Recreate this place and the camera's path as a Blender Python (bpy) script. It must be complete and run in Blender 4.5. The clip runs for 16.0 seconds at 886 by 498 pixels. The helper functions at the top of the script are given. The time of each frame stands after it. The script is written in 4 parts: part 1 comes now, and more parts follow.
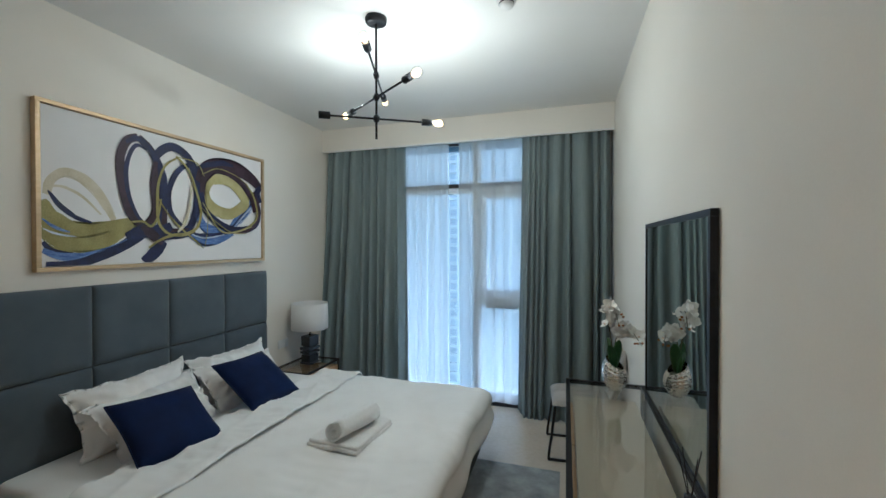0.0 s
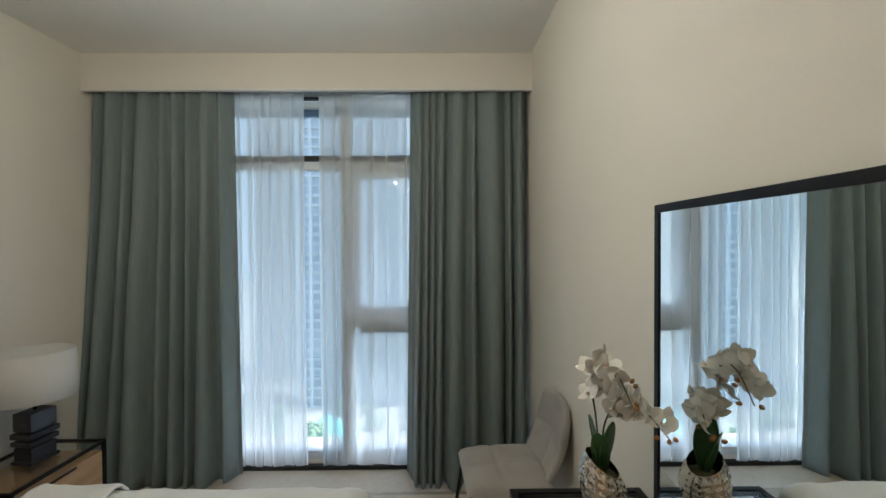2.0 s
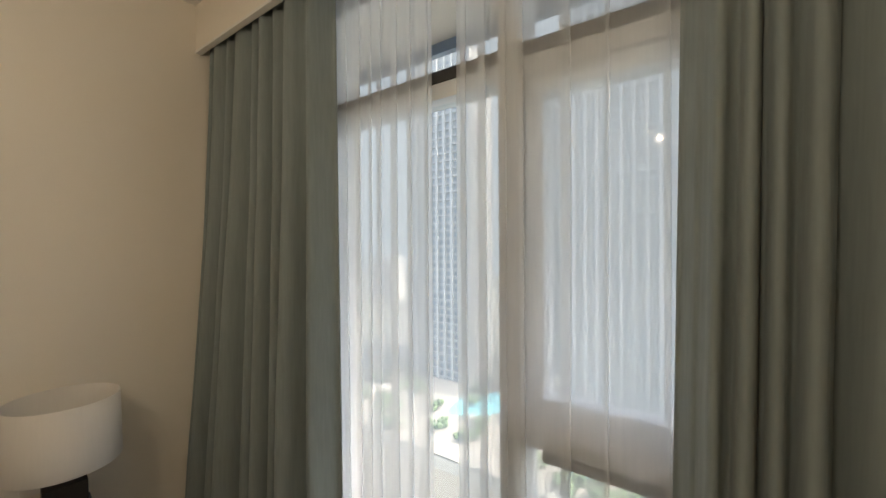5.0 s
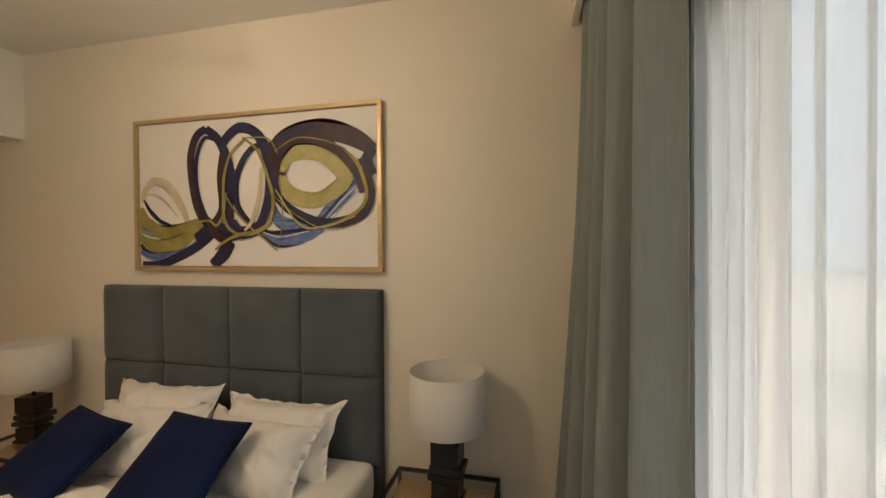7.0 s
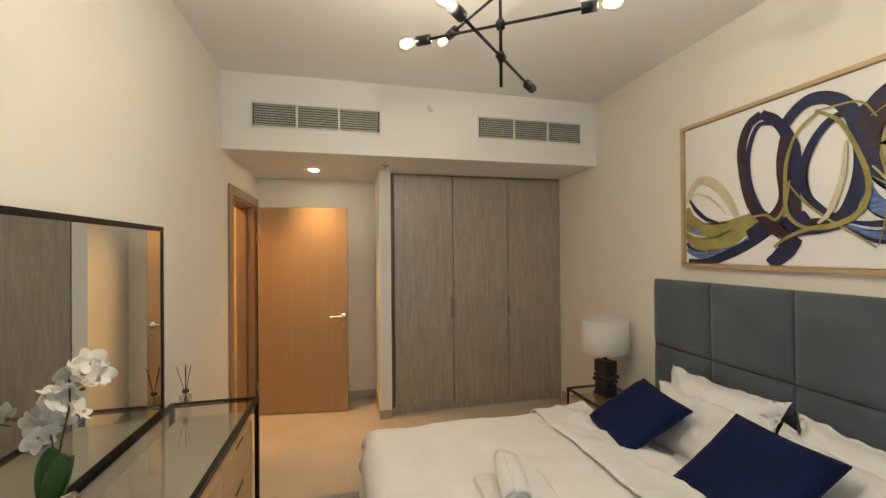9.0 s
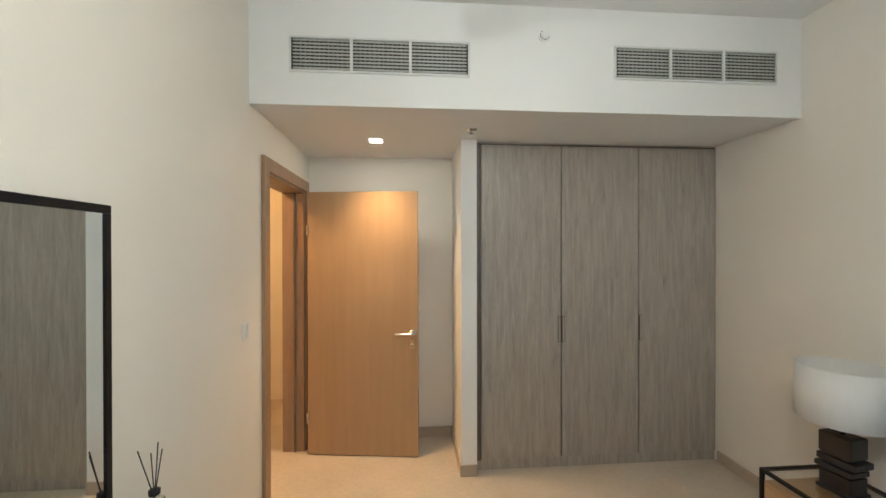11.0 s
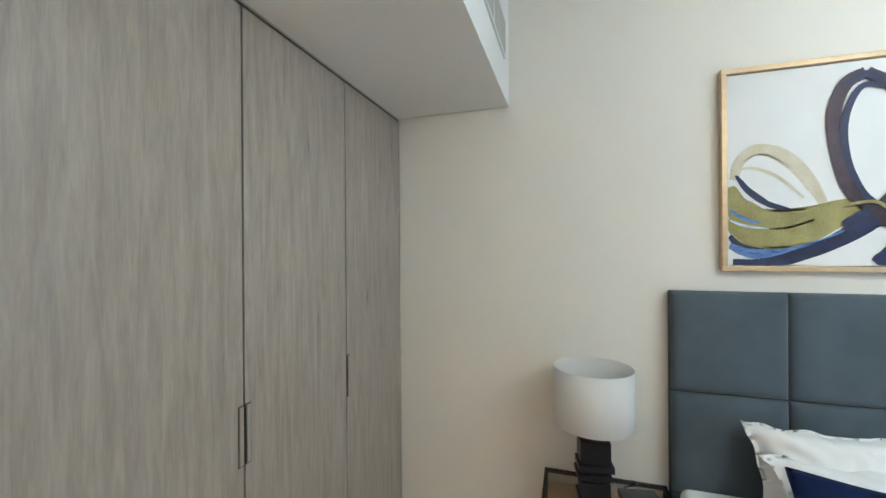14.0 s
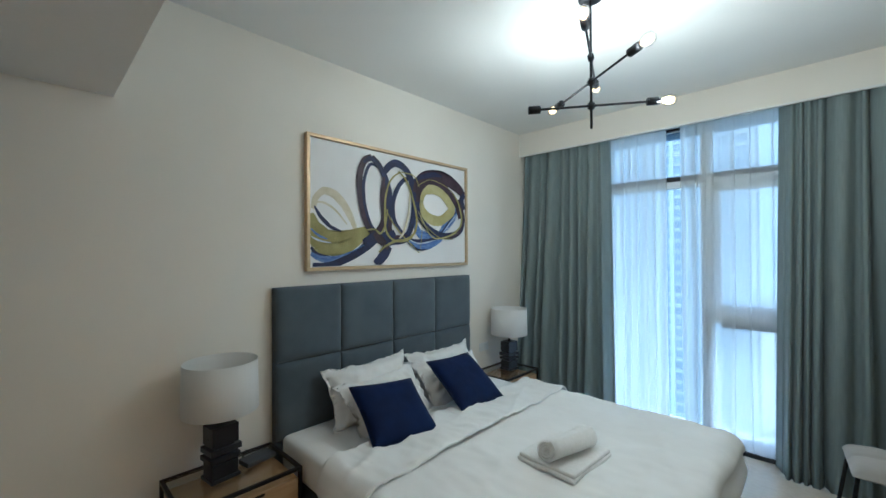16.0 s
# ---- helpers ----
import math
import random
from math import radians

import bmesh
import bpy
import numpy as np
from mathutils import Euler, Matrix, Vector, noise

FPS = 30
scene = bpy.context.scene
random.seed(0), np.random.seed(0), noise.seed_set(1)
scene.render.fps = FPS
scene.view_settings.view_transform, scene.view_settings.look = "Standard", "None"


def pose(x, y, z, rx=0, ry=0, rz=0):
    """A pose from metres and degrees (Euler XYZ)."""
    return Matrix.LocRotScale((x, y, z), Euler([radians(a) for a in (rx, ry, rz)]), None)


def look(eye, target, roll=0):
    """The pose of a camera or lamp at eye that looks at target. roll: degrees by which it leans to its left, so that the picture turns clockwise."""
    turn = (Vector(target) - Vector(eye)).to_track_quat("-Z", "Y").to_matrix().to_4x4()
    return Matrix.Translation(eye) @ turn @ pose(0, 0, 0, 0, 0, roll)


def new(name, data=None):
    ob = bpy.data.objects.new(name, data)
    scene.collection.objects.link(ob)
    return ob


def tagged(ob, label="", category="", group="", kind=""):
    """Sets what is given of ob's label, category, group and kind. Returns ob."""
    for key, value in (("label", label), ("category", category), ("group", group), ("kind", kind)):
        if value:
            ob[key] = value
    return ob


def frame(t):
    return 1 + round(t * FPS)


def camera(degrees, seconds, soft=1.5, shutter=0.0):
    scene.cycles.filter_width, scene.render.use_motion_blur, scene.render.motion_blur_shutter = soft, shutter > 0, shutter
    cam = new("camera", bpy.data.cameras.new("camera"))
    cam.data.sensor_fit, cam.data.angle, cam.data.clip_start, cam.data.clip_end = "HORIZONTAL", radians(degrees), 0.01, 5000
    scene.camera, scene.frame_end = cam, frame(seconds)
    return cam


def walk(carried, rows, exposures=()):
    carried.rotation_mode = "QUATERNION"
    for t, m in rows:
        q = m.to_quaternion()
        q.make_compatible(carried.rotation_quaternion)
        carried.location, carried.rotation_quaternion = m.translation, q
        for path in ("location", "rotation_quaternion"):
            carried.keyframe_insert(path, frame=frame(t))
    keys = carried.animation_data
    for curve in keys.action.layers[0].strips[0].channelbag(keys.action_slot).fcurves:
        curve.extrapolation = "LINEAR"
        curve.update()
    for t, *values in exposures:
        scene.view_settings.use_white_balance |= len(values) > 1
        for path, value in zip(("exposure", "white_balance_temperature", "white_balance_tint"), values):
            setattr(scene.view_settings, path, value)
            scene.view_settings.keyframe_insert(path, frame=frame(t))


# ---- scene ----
cam = camera(96.6, 16.0)
PATH = [
    (0, (2.788, 0.301, 1.665), (2.194, 2.21, 1.644), -0.1),
    (0.5, (2.725, 0.486, 1.66), (2.404, 2.46, 1.643), 0.0),
    (1, (2.668, 0.778, 1.672), (2.586, 2.777, 1.646), -0.1),
    (1.5, (2.569, 1.139, 1.678), (2.584, 3.139, 1.640), -0.4),
    (2, (2.559, 1.54, 1.665), (2.578, 3.539, 1.635), -0.3),
    (2.5, (2.59, 1.937, 1.675), (2.59, 3.937, 1.641), -0.4),
    (3, (2.537, 2.285, 1.67), (2.487, 4.284, 1.635), -0.4),
    (3.2, (2.511, 2.437, 1.667), (2.401, 4.434, 1.634), -0.3),
    (5.5, (2.394, 3.703, 1.678), (0.821, 4.939, 1.667), -0.1),
    (6, (2.263, 3.986, 1.692), (0.39, 4.686, 1.665), 0.1),
    (6.5, (2.147, 4.155, 1.688), (0.152, 4.291, 1.650), -0.2),
    (7, (2.103, 4.202, 1.668), (0.152, 3.763, 1.647), -0.4),
    (7.5, (2.145, 4.157, 1.656), (0.413, 3.158, 1.649), -0.6),
    (8, (2.184, 4.107, 1.652), (0.817, 2.647, 1.655), -0.5),
    (8.5, (2.232, 4.06, 1.643), (1.334, 2.273, 1.656), -0.4),
    (9, (2.299, 3.975, 1.641), (1.832, 2.03, 1.652), -0.5),
    (9.2, (2.332, 3.911, 1.644), (2.015, 1.936, 1.651), -0.5),
    (11.3, (2.36, 2.663, 1.655), (2.201, 0.669, 1.647), -0.1),
    (11.5, (2.345, 2.509, 1.654), (2.090, 0.526, 1.648), 0.0),
    (12, (2.335, 2.144, 1.626), (1.766, 0.227, 1.637), -0.1),
    (12.5, (2.318, 1.823, 1.608), (1.353, 0.072, 1.634), 0.0),
    (13, (2.260, 1.530, 1.592), (0.925, 0.042, 1.638), -0.2),
    (13.5, (2.254, 1.210, 1.608), (0.589, 0.103, 1.632), -0.2),
    (14, (2.246, 0.995, 1.632), (0.341, 0.385, 1.633), -0.4),
    (14.5, (2.274, 0.84, 1.658), (0.276, 0.771, 1.648), -0.6),
    (15, (2.353, 0.644, 1.678), (0.415, 1.139, 1.662), -0.6),
    (15.5, (2.478, 0.493, 1.669), (0.748, 1.497, 1.662), -0.5),
    (16, (2.575, 0.382, 1.642), (1.194, 1.829, 1.660), -0.3),
]
EXPOSURES = [
    (0.0, 3.50, 4440, 0),
    (1.5, 3.27, 4590, -2),
    (2.1, 3.26, 5190, 3),
    (2.5, 3.23, 5090, 2),
    (3.0, 3.31, 6090, 9),
    (5.5, 3.13, 6440, 11),
    (6.0, 3.03, 6540, 11),
    (6.5, 3.09, 6640, 12),
    (7.5, 3.78, 7150, 14),
    (8.0, 3.94, 6050, 7),
    (8.5, 3.89, 5640, 6),
    (9.2, 3.90, 5740, 6),
    (11.5, 4.33, 4560, 2),
    (12.5, 4.50, 4450, 2),
    (14.0, 4.61, 4340, 0),
    (15.0, 4.46, 4340, 0),
    (16.0, 3.74, 4290, -2),
]
walk(cam, [(t, look(eye, target, roll)) for t, eye, target, roll in PATH], EXPOSURES)

SKY, SUN = .15, .8
BULB, DOWNLIGHT, PASSAGE = 1.05, 5.9, 1.8

world = bpy.data.worlds.new("world")
scene.world = world
world.use_nodes = True
wn = world.node_tree.nodes
sky = wn.new("ShaderNodeTexSky")
sky.sky_type, sky.sun_disc = "NISHITA", False
sky.sun_elevation, sky.sun_rotation = radians(55), radians(80)
sky.dust_density, sky.air_density = 7.0, .9
world.node_tree.links.new(sky.outputs[0], wn["Background"].inputs[0])
wn["Background"].inputs[1].default_value = SKY


def lamp(name, kind, m, energy, colour, **more):
    data = bpy.data.lights.new(name, kind)
    data.energy, data.color = energy, colour
    if "angle" in more:
        data.angle = more["angle"]
    if "radius" in more:
        data.shadow_soft_size = more["radius"]
    if "cone" in more:
        data.spot_size, data.spot_blend = radians(more["cone"]), more["blend"]
    if "size" in more:
        data.size = more["size"]
    ob = new(name, data)
    ob.matrix_world = m
    return ob


lamp("sun", "SUN", look((40, 7, 57), (0, 0, 0)), SUN, (1, .95, .87), angle=radians(.5))

# ---- materials ----


def mat(name, a, b=None, rough=.5, metal=0.0, scale=6.0, stretch=(1, 1, 1), fine=80.0, bump=.05, contrast=(.35, .65), spec=.5, vary=0.0, sheen=0.0, detail=6.0, wave=0.0):
    """Two colours mixed by a coarse and a fine noise, with the fine one as relief."""
    m = bpy.data.materials.new(name)
    m.use_nodes = True
    n, l = m.node_tree.nodes, m.node_tree.links
    s = n["Principled BSDF"]
    b = b or tuple(c * .9 for c in a)
    tc, mp = n.new("ShaderNodeTexCoord"), n.new("ShaderNodeMapping")
    l.new(tc.outputs["Object"], mp.inputs[0])
    mp.inputs["Scale"].default_value = stretch
    big, small = n.new("ShaderNodeTexNoise"), n.new("ShaderNodeTexNoise")
    for tex, sc in ((big, scale), (small, fine)):
        l.new(mp.outputs[0], tex.inputs["Vector"])
        tex.inputs["Scale"].default_value, tex.inputs["Detail"].default_value = sc, detail
    big.inputs["Distortion"].default_value = wave
    mix = n.new("ShaderNodeMath")
    mix.operation = "MULTIPLY_ADD"
    mix.inputs[1].default_value = .35
    l.new(small.outputs["Fac"], mix.inputs[0])
    sc2 = n.new("ShaderNodeMath")
    sc2.operation = "MULTIPLY"
    sc2.inputs[1].default_value = .65
    l.new(big.outputs["Fac"], sc2.inputs[0])
    l.new(sc2.outputs[0], mix.inputs[2])
    ramp = n.new("ShaderNodeValToRGB")
    ramp.color_ramp.elements[0].position, ramp.color_ramp.elements[1].position = contrast
    ramp.color_ramp.elements[0].color, ramp.color_ramp.elements[1].color = (*a, 1), (*b, 1)
    l.new(mix.outputs[0], ramp.inputs[0])
    colour = ramp.outputs[0]
    if vary:
        info, hsv, mr = n.new("ShaderNodeObjectInfo"), n.new("ShaderNodeHueSaturation"), n.new("ShaderNodeMapRange")
        l.new(info.outputs["Random"], mr.inputs[0])
        mr.inputs[3].default_value, mr.inputs[4].default_value = 1 - vary, 1 + vary
        l.new(mr.outputs[0], hsv.inputs["Value"])
        l.new(colour, hsv.inputs["Color"])
        colour = hsv.outputs[0]
    l.new(colour, s.inputs["Base Color"])
    rr = n.new("ShaderNodeMapRange")
    l.new(big.outputs["Fac"], rr.inputs[0])
    rr.inputs[3].default_value, rr.inputs[4].default_value = max(0, rough - .06), min(1, rough + .06)
    l.new(rr.outputs[0], s.inputs["Roughness"])
    s.inputs["Metallic"].default_value = metal
    s.inputs["Specular IOR Level"].default_value = spec
    s.inputs["Sheen Weight"].default_value = sheen
    if bump:
        bp = n.new("ShaderNodeBump")
        bp.inputs["Strength"].default_value, bp.inputs["Distance"].default_value = bump, .004
        l.new(small.outputs["Fac"], bp.inputs["Height"])
        l.new(bp.outputs[0], s.inputs["Normal"])
    return m


def glow(name, colour, strength):
    m = bpy.data.materials.new(name)
    m.use_nodes = True
    s = m.node_tree.nodes["Principled BSDF"]
    s.inputs["Base Color"].default_value = (*colour, 1)
    s.inputs["Emission Color"].default_value = (*colour, 1)
    s.inputs["Emission Strength"].default_value = strength
    return m


def pane_glass(name, tint=(.93, .96, .97), gloss=.03):
    """Thin clear glass: light passes straight, reflections grow at grazing angles."""
    m = bpy.data.materials.new(name)
    m.use_nodes = True
    n, l = m.node_tree.nodes, m.node_tree.links
    n.remove(n["Principled BSDF"])
    tr, gl, lw, mx = n.new("ShaderNodeBsdfTransparent"), n.new("ShaderNodeBsdfGlossy"), n.new("ShaderNodeLayerWeight"), n.new("ShaderNodeMixShader")
    tr.inputs[0].default_value = (*tint, 1)
    gl.inputs["Roughness"].default_value = gloss
    lw.inputs[0].default_value = .5
    pw, ma = n.new("ShaderNodeMath"), n.new("ShaderNodeMath")
    pw.operation, ma.operation = "POWER", "MULTIPLY_ADD"
    pw.inputs[1].default_value, ma.inputs[1].default_value, ma.inputs[2].default_value = 4.0, .85, .035
    l.new(lw.outputs["Facing"], pw.inputs[0])
    l.new(pw.outputs[0], ma.inputs[0])
    l.new(ma.outputs[0], mx.inputs[0])
    l.new(tr.outputs[0], mx.inputs[1])
    l.new(gl.outputs[0], mx.inputs[2])
    l.new(mx.outputs[0], n["Material Output"].inputs[0])
    return m


def cloth(name, a, b, clear, through_light, weave=900.0):
    """Woven cloth that lets some light through: clear straight, through_light scattered."""
    m = bpy.data.materials.new(name)
    m.use_nodes = True
    n, l = m.node_tree.nodes, m.node_tree.links
    s = n["Principled BSDF"]
    s.inputs["Roughness"].default_value, s.inputs["Specular IOR Level"].default_value, s.inputs["Sheen Weight"].default_value = .85, .2, .15
    tc, tex, ramp = n.new("ShaderNodeTexCoord"), n.new("ShaderNodeTexNoise"), n.new("ShaderNodeValToRGB")
    mp = n.new("ShaderNodeMapping")
    mp.inputs["Scale"].default_value = (1, 1, .08)
    l.new(tc.outputs["Object"], mp.inputs[0])
    l.new(mp.outputs[0], tex.inputs["Vector"])
    tex.inputs["Scale"].default_value, tex.inputs["Detail"].default_value = 90, 8
    ramp.color_ramp.elements[0].position, ramp.color_ramp.elements[1].position = .3, .7
    ramp.color_ramp.elements[0].color, ramp.color_ramp.elements[1].color = (*a, 1), (*b, 1)
    l.new(tex.outputs["Fac"], ramp.inputs[0])
    l.new(ramp.outputs[0], s.inputs["Base Color"])
    wv, bp = n.new("ShaderNodeTexNoise"), n.new("ShaderNodeBump")
    l.new(tc.outputs["Object"], wv.inputs["Vector"])
    wv.inputs["Scale"].default_value = weave
    bp.inputs["Strength"].default_value, bp.inputs["Distance"].default_value = .12, .002
    l.new(wv.outputs["Fac"], bp.inputs["Height"])
    l.new(bp.outputs[0], s.inputs["Normal"])
    tl, tr, m1, m2 = n.new("ShaderNodeBsdfTranslucent"), n.new("ShaderNodeBsdfTransparent"), n.new("ShaderNodeMixShader"), n.new("ShaderNodeMixShader")
    l.new(ramp.outputs[0], tl.inputs[0])
    m1.inputs[0].default_value, m2.inputs[0].default_value = through_light, clear
    l.new(s.outputs[0], m1.inputs[1])
    l.new(tl.outputs[0], m1.inputs[2])
    l.new(m1.outputs[0], m2.inputs[1])
    l.new(tr.outputs[0], m2.inputs[2])
    l.new(m2.outputs[0], n["Material Output"].inputs[0])
    return m


WALL = mat("cream_wall_paint", (.79, .748, .665), (.83, .79, .71), rough=.65, scale=1.2, fine=220, bump=.06, spec=.25)
WHITE = mat("white_ceiling_paint", (.78, .77, .74), (.83, .82, .79), rough=.8, scale=1.0, fine=200, bump=.05, spec=.2)
FLOOR = mat("beige_porcelain", (.50, .44, .35), (.60, .53, .43), rough=.22, scale=2.2, fine=30, bump=.01)
SKIRT = mat("beige_skirting", (.40, .33, .25), (.47, .40, .31), rough=.4, scale=4, fine=60, bump=.02)
WARD = mat("grey_brown_laminate", (.275, .242, .200), (.462, .412, .346), rough=.30, scale=7.5, stretch=(5, 5, .4), fine=44, bump=.12, contrast=(.29, .71), wave=.8, detail=9)
WARD_DARK = mat("dark_laminate_edge", (.09, .073, .06), (.15, .125, .1), rough=.5, scale=9, stretch=(6, 6, .4), fine=40, bump=.1)
DOOR = mat("door_veneer", (.355, .230, .112), (.42, .280, .145), rough=.38, scale=5, stretch=(5, 5, .3), fine=30, bump=.08, contrast=(.25, .75))
CASING = mat("door_casing_veneer", (.27, .17, .095), (.36, .24, .14), rough=.4, scale=5, stretch=(5, 5, .4), fine=30, bump=.1)
OAK = mat("oak_veneer", (.42, .26, .12), (.60, .40, .21), rough=.4, scale=5, stretch=(5, .4, 5), fine=26, bump=.15, contrast=(.3, .7), wave=.5)
BEIGE = mat("taupe_lacquer", (.44, .39, .31), (.50, .45, .37), rough=.35, scale=3, fine=50, bump=.02)
BLACK = mat("black_steel", (.012, .012, .014), (.025, .025, .028), rough=.38, metal=.6, scale=8, fine=120, bump=.04)
BLACKWOOD = mat("black_lacquer", (.008, .008, .01), (.02, .02, .024), rough=.3, scale=6, fine=90, bump=.05)
CHROME = mat("brushed_nickel", (.62, .60, .57), (.72, .70, .67), rough=.25, metal=1, scale=20, fine=200, bump=.03)
SILVER = mat("hammered_silver", (.72, .69, .64), (.82, .79, .75), rough=.12, metal=1, scale=20, fine=60, bump=.1)
GOLD = mat("champagne_frame", (.50, .37, .20), (.62, .48, .29), rough=.35, metal=.45, scale=10, stretch=(3, .6, 3), fine=80, bump=.08)
CANVAS = mat("primed_canvas", (.76, .745, .73), (.82, .81, .80), rough=.8, scale=3, fine=500, bump=.15, spec=.2)
HEAD = mat("slate_velvet", (.070, .086, .102), (.098, .118, .138), rough=.85, scale=5, fine=400, bump=.15, spec=.2, sheen=.35)
BASE = mat("slate_base_fabric", (.075, .085, .095), (.10, .115, .13), rough=.9, scale=8, fine=500, bump=.2, spec=.2)
LINEN = mat("white_cotton", (.80, .79, .77), (.86, .855, .84), rough=.85, scale=4, fine=350, bump=.1, spec=.2, sheen=.1)
TOWEL = mat("white_terry", (.78, .77, .74), (.86, .85, .83), rough=.95, scale=60, fine=600, bump=.6, spec=.1, sheen=.3)
NAVY = mat("navy_velvet", (.003, .008, .040), (.006, .016, .070), rough=.75, scale=7, fine=500, bump=.2, spec=.15, sheen=.04)
SHADE = cloth("white_lampshade_linen", (.81, .795, .765), (.83, .815, .785), 0, .25)
DRAPE = cloth("grey_green_drape", (.242, .286, .286), (.275, .322, .320), 0, .13)
SHEER = cloth("white_voile", (.83, .85, .86), (.88, .895, .895), .51, .68)
ALU = mat("grey_aluminium", (.58, .62, .66), (.66, .70, .74), rough=.45, metal=.2, scale=6, fine=150, bump=.03)
GASKET = mat("black_gasket", (.015, .015, .016), (.03, .03, .03), rough=.6)
PANE = pane_glass("window_glass")
TOPGLASS = pane_glass("clear_glass_top", (.95, .95, .93), .02)
BULBGLASS = pane_glass("bulb_glass", (.96, .95, .92))
GLASSBOTTLE = pane_glass("bottle_glass", (.85, .86, .84))
MIRROR = mat("mirror_silvering", (.80, .84, .84), (.81, .85, .85), rough=.06, metal=1, bump=0)
MIRROR.node_tree.nodes["Map Range"].inputs[3].default_value = 0
MIRROR.node_tree.nodes["Map Range"].inputs[4].default_value = .004
RUG = mat("grey_rug_pile", (.19, .205, .215), (.36, .375, .38), rough=1, scale=9, fine=140, bump=1.0, spec=.05, sheen=.2)
CHAIR = mat("greige_chair_fabric", (.36, .335, .305), (.45, .425, .39), rough=.9, scale=6, fine=500, bump=.2, spec=.2, sheen=.2)
VENT = mat("white_vent_metal", (.66, .66, .63), (.74, .74, .71), rough=.45, scale=8, fine=100, bump=.02)
SLAT = mat("vent_slat_metal", (.40, .40, .36), (.50, .50, .46), rough=.5, scale=8, fine=100, bump=.02)
# Even dark colour for openings that are modelled shut.
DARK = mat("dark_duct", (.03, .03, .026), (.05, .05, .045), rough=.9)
PLASTIC = mat("white_plastic", (.74, .74, .72), (.80, .80, .78), rough=.4, scale=10, fine=100, bump=.01)
PETAL = mat("white_petal", (.80, .77, .70), (.88, .86, .82), rough=.6, scale=30, fine=200, bump=.1, spec=.3)
LIP = mat("pink_orchid_lip", (.66, .44, .34), (.78, .66, .48), rough=.6, scale=60)
LEAF = mat("orchid_leaf", (.025, .075, .018), (.05, .13, .03), rough=.35, scale=12, fine=90, bump=.1)
STEM = mat("orchid_stem", (.06, .075, .025), (.10, .09, .04), rough=.6, scale=20)
BUD = mat("orange_bud", (.36, .12, .03), (.25, .16, .05), rough=.5, scale=40)
GREYBOX = mat("charcoal_plastic", (.035, .038, .045), (.055, .058, .065), rough=.5, scale=20)
BRASS = mat("brass_lock", (.45, .33, .15), (.55, .42, .22), rough=.3, metal=1, scale=20)
FILAMENT = glow("warm_filament", (1, .55, .20), .28)
DOWN = glow("downlight_lens", (1, .78, .50), 9)
HALL = glow("passage_lens", (1, .50, .17), 2.0)
TOWER = mat("pale_render_facade", (.30, .295, .275), (.36, .35, .325), rough=.8, scale=.05, fine=2, bump=.02, vary=.12)
TOWERWIN = mat("blue_grey_glazing", (.20, .22, .235), (.26, .28, .30), rough=.15, scale=.2, fine=3, bump=0, vary=.2)
GROUND = mat("pale_ground", (.075, .075, .06), (.12, .115, .10), rough=.9, scale=.03, fine=.4, bump=0)
DECK = mat("beige_pool_deck", (.20, .18, .145), (.27, .245, .20), rough=.8, scale=.1, fine=1, bump=0)
POOL = mat("turquoise_pool", (.14, .40, .42), (.20, .48, .50), rough=.1, scale=.2, fine=2, bump=.1)
TREE = mat("garden_foliage", (.05, .09, .03), (.10, .14, .05), rough=.8, scale=.5, fine=3)
# Near-black base with its own glow, painted as bright haze on a flat backdrop.
GLOW_BACKDROP = glow("pale_haze", (.66, .72, .76), .115)
GLOW_BACKDROP.node_tree.nodes["Principled BSDF"].inputs["Base Color"].default_value = (.03, .03, .03, 1)
# Part clear, part glowing: paints aerial haze over whatever stands behind it.
GLOW_SHEET = bpy.data.materials.new("thin_haze")
GLOW_SHEET.use_nodes = True
vn, vl = GLOW_SHEET.node_tree.nodes, GLOW_SHEET.node_tree.links
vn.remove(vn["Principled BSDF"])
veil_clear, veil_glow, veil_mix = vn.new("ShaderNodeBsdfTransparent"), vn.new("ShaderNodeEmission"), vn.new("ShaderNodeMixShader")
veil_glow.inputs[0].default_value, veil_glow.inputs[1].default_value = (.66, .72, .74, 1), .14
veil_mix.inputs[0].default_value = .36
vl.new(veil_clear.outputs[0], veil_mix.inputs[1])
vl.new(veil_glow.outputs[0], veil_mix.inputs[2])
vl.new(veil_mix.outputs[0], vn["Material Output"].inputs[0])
FASCIA = mat("blue_grey_balcony_panel", (.12, .19, .30), (.17, .25, .37), rough=.3, scale=2, fine=60, bump=.05)
CONCRETE = mat("pale_soffit", (.52, .50, .46), (.60, .58, .54), rough=.8, scale=2, fine=60, bump=.05)
INK = {
    "navy": mat("navy_paint", (.009, .010, .034), (.018, .024, .095), rough=.5, scale=14, stretch=(1, 1.5, 1.5), fine=120, bump=.4),
    "brown": mat("aubergine_paint", (.020, .008, .012), (.055, .025, .045), rough=.5, scale=14, fine=120, bump=.4),
    "blue": mat("cobalt_paint", (.035, .085, .30), (.20, .29, .55), rough=.5, scale=26, stretch=(1, .6, 2.5), fine=130, bump=.4),
    "olive": mat("olive_paint", (.22, .19, .045), (.37, .33, .11), rough=.5, scale=10, fine=120, bump=.4),
    "sage": mat("sage_paint", (.37, .33, .11), (.50, .46, .22), rough=.5, scale=10, fine=120, bump=.4),
    "sky": mat("pale_blue_paint", (.42, .50, .66), (.62, .67, .74), rough=.5, scale=20, fine=120, bump=.3),
    "sand": mat("sand_paint", (.52, .46, .30), (.66, .61, .48), rough=.5, scale=10, fine=120, bump=.4),
}

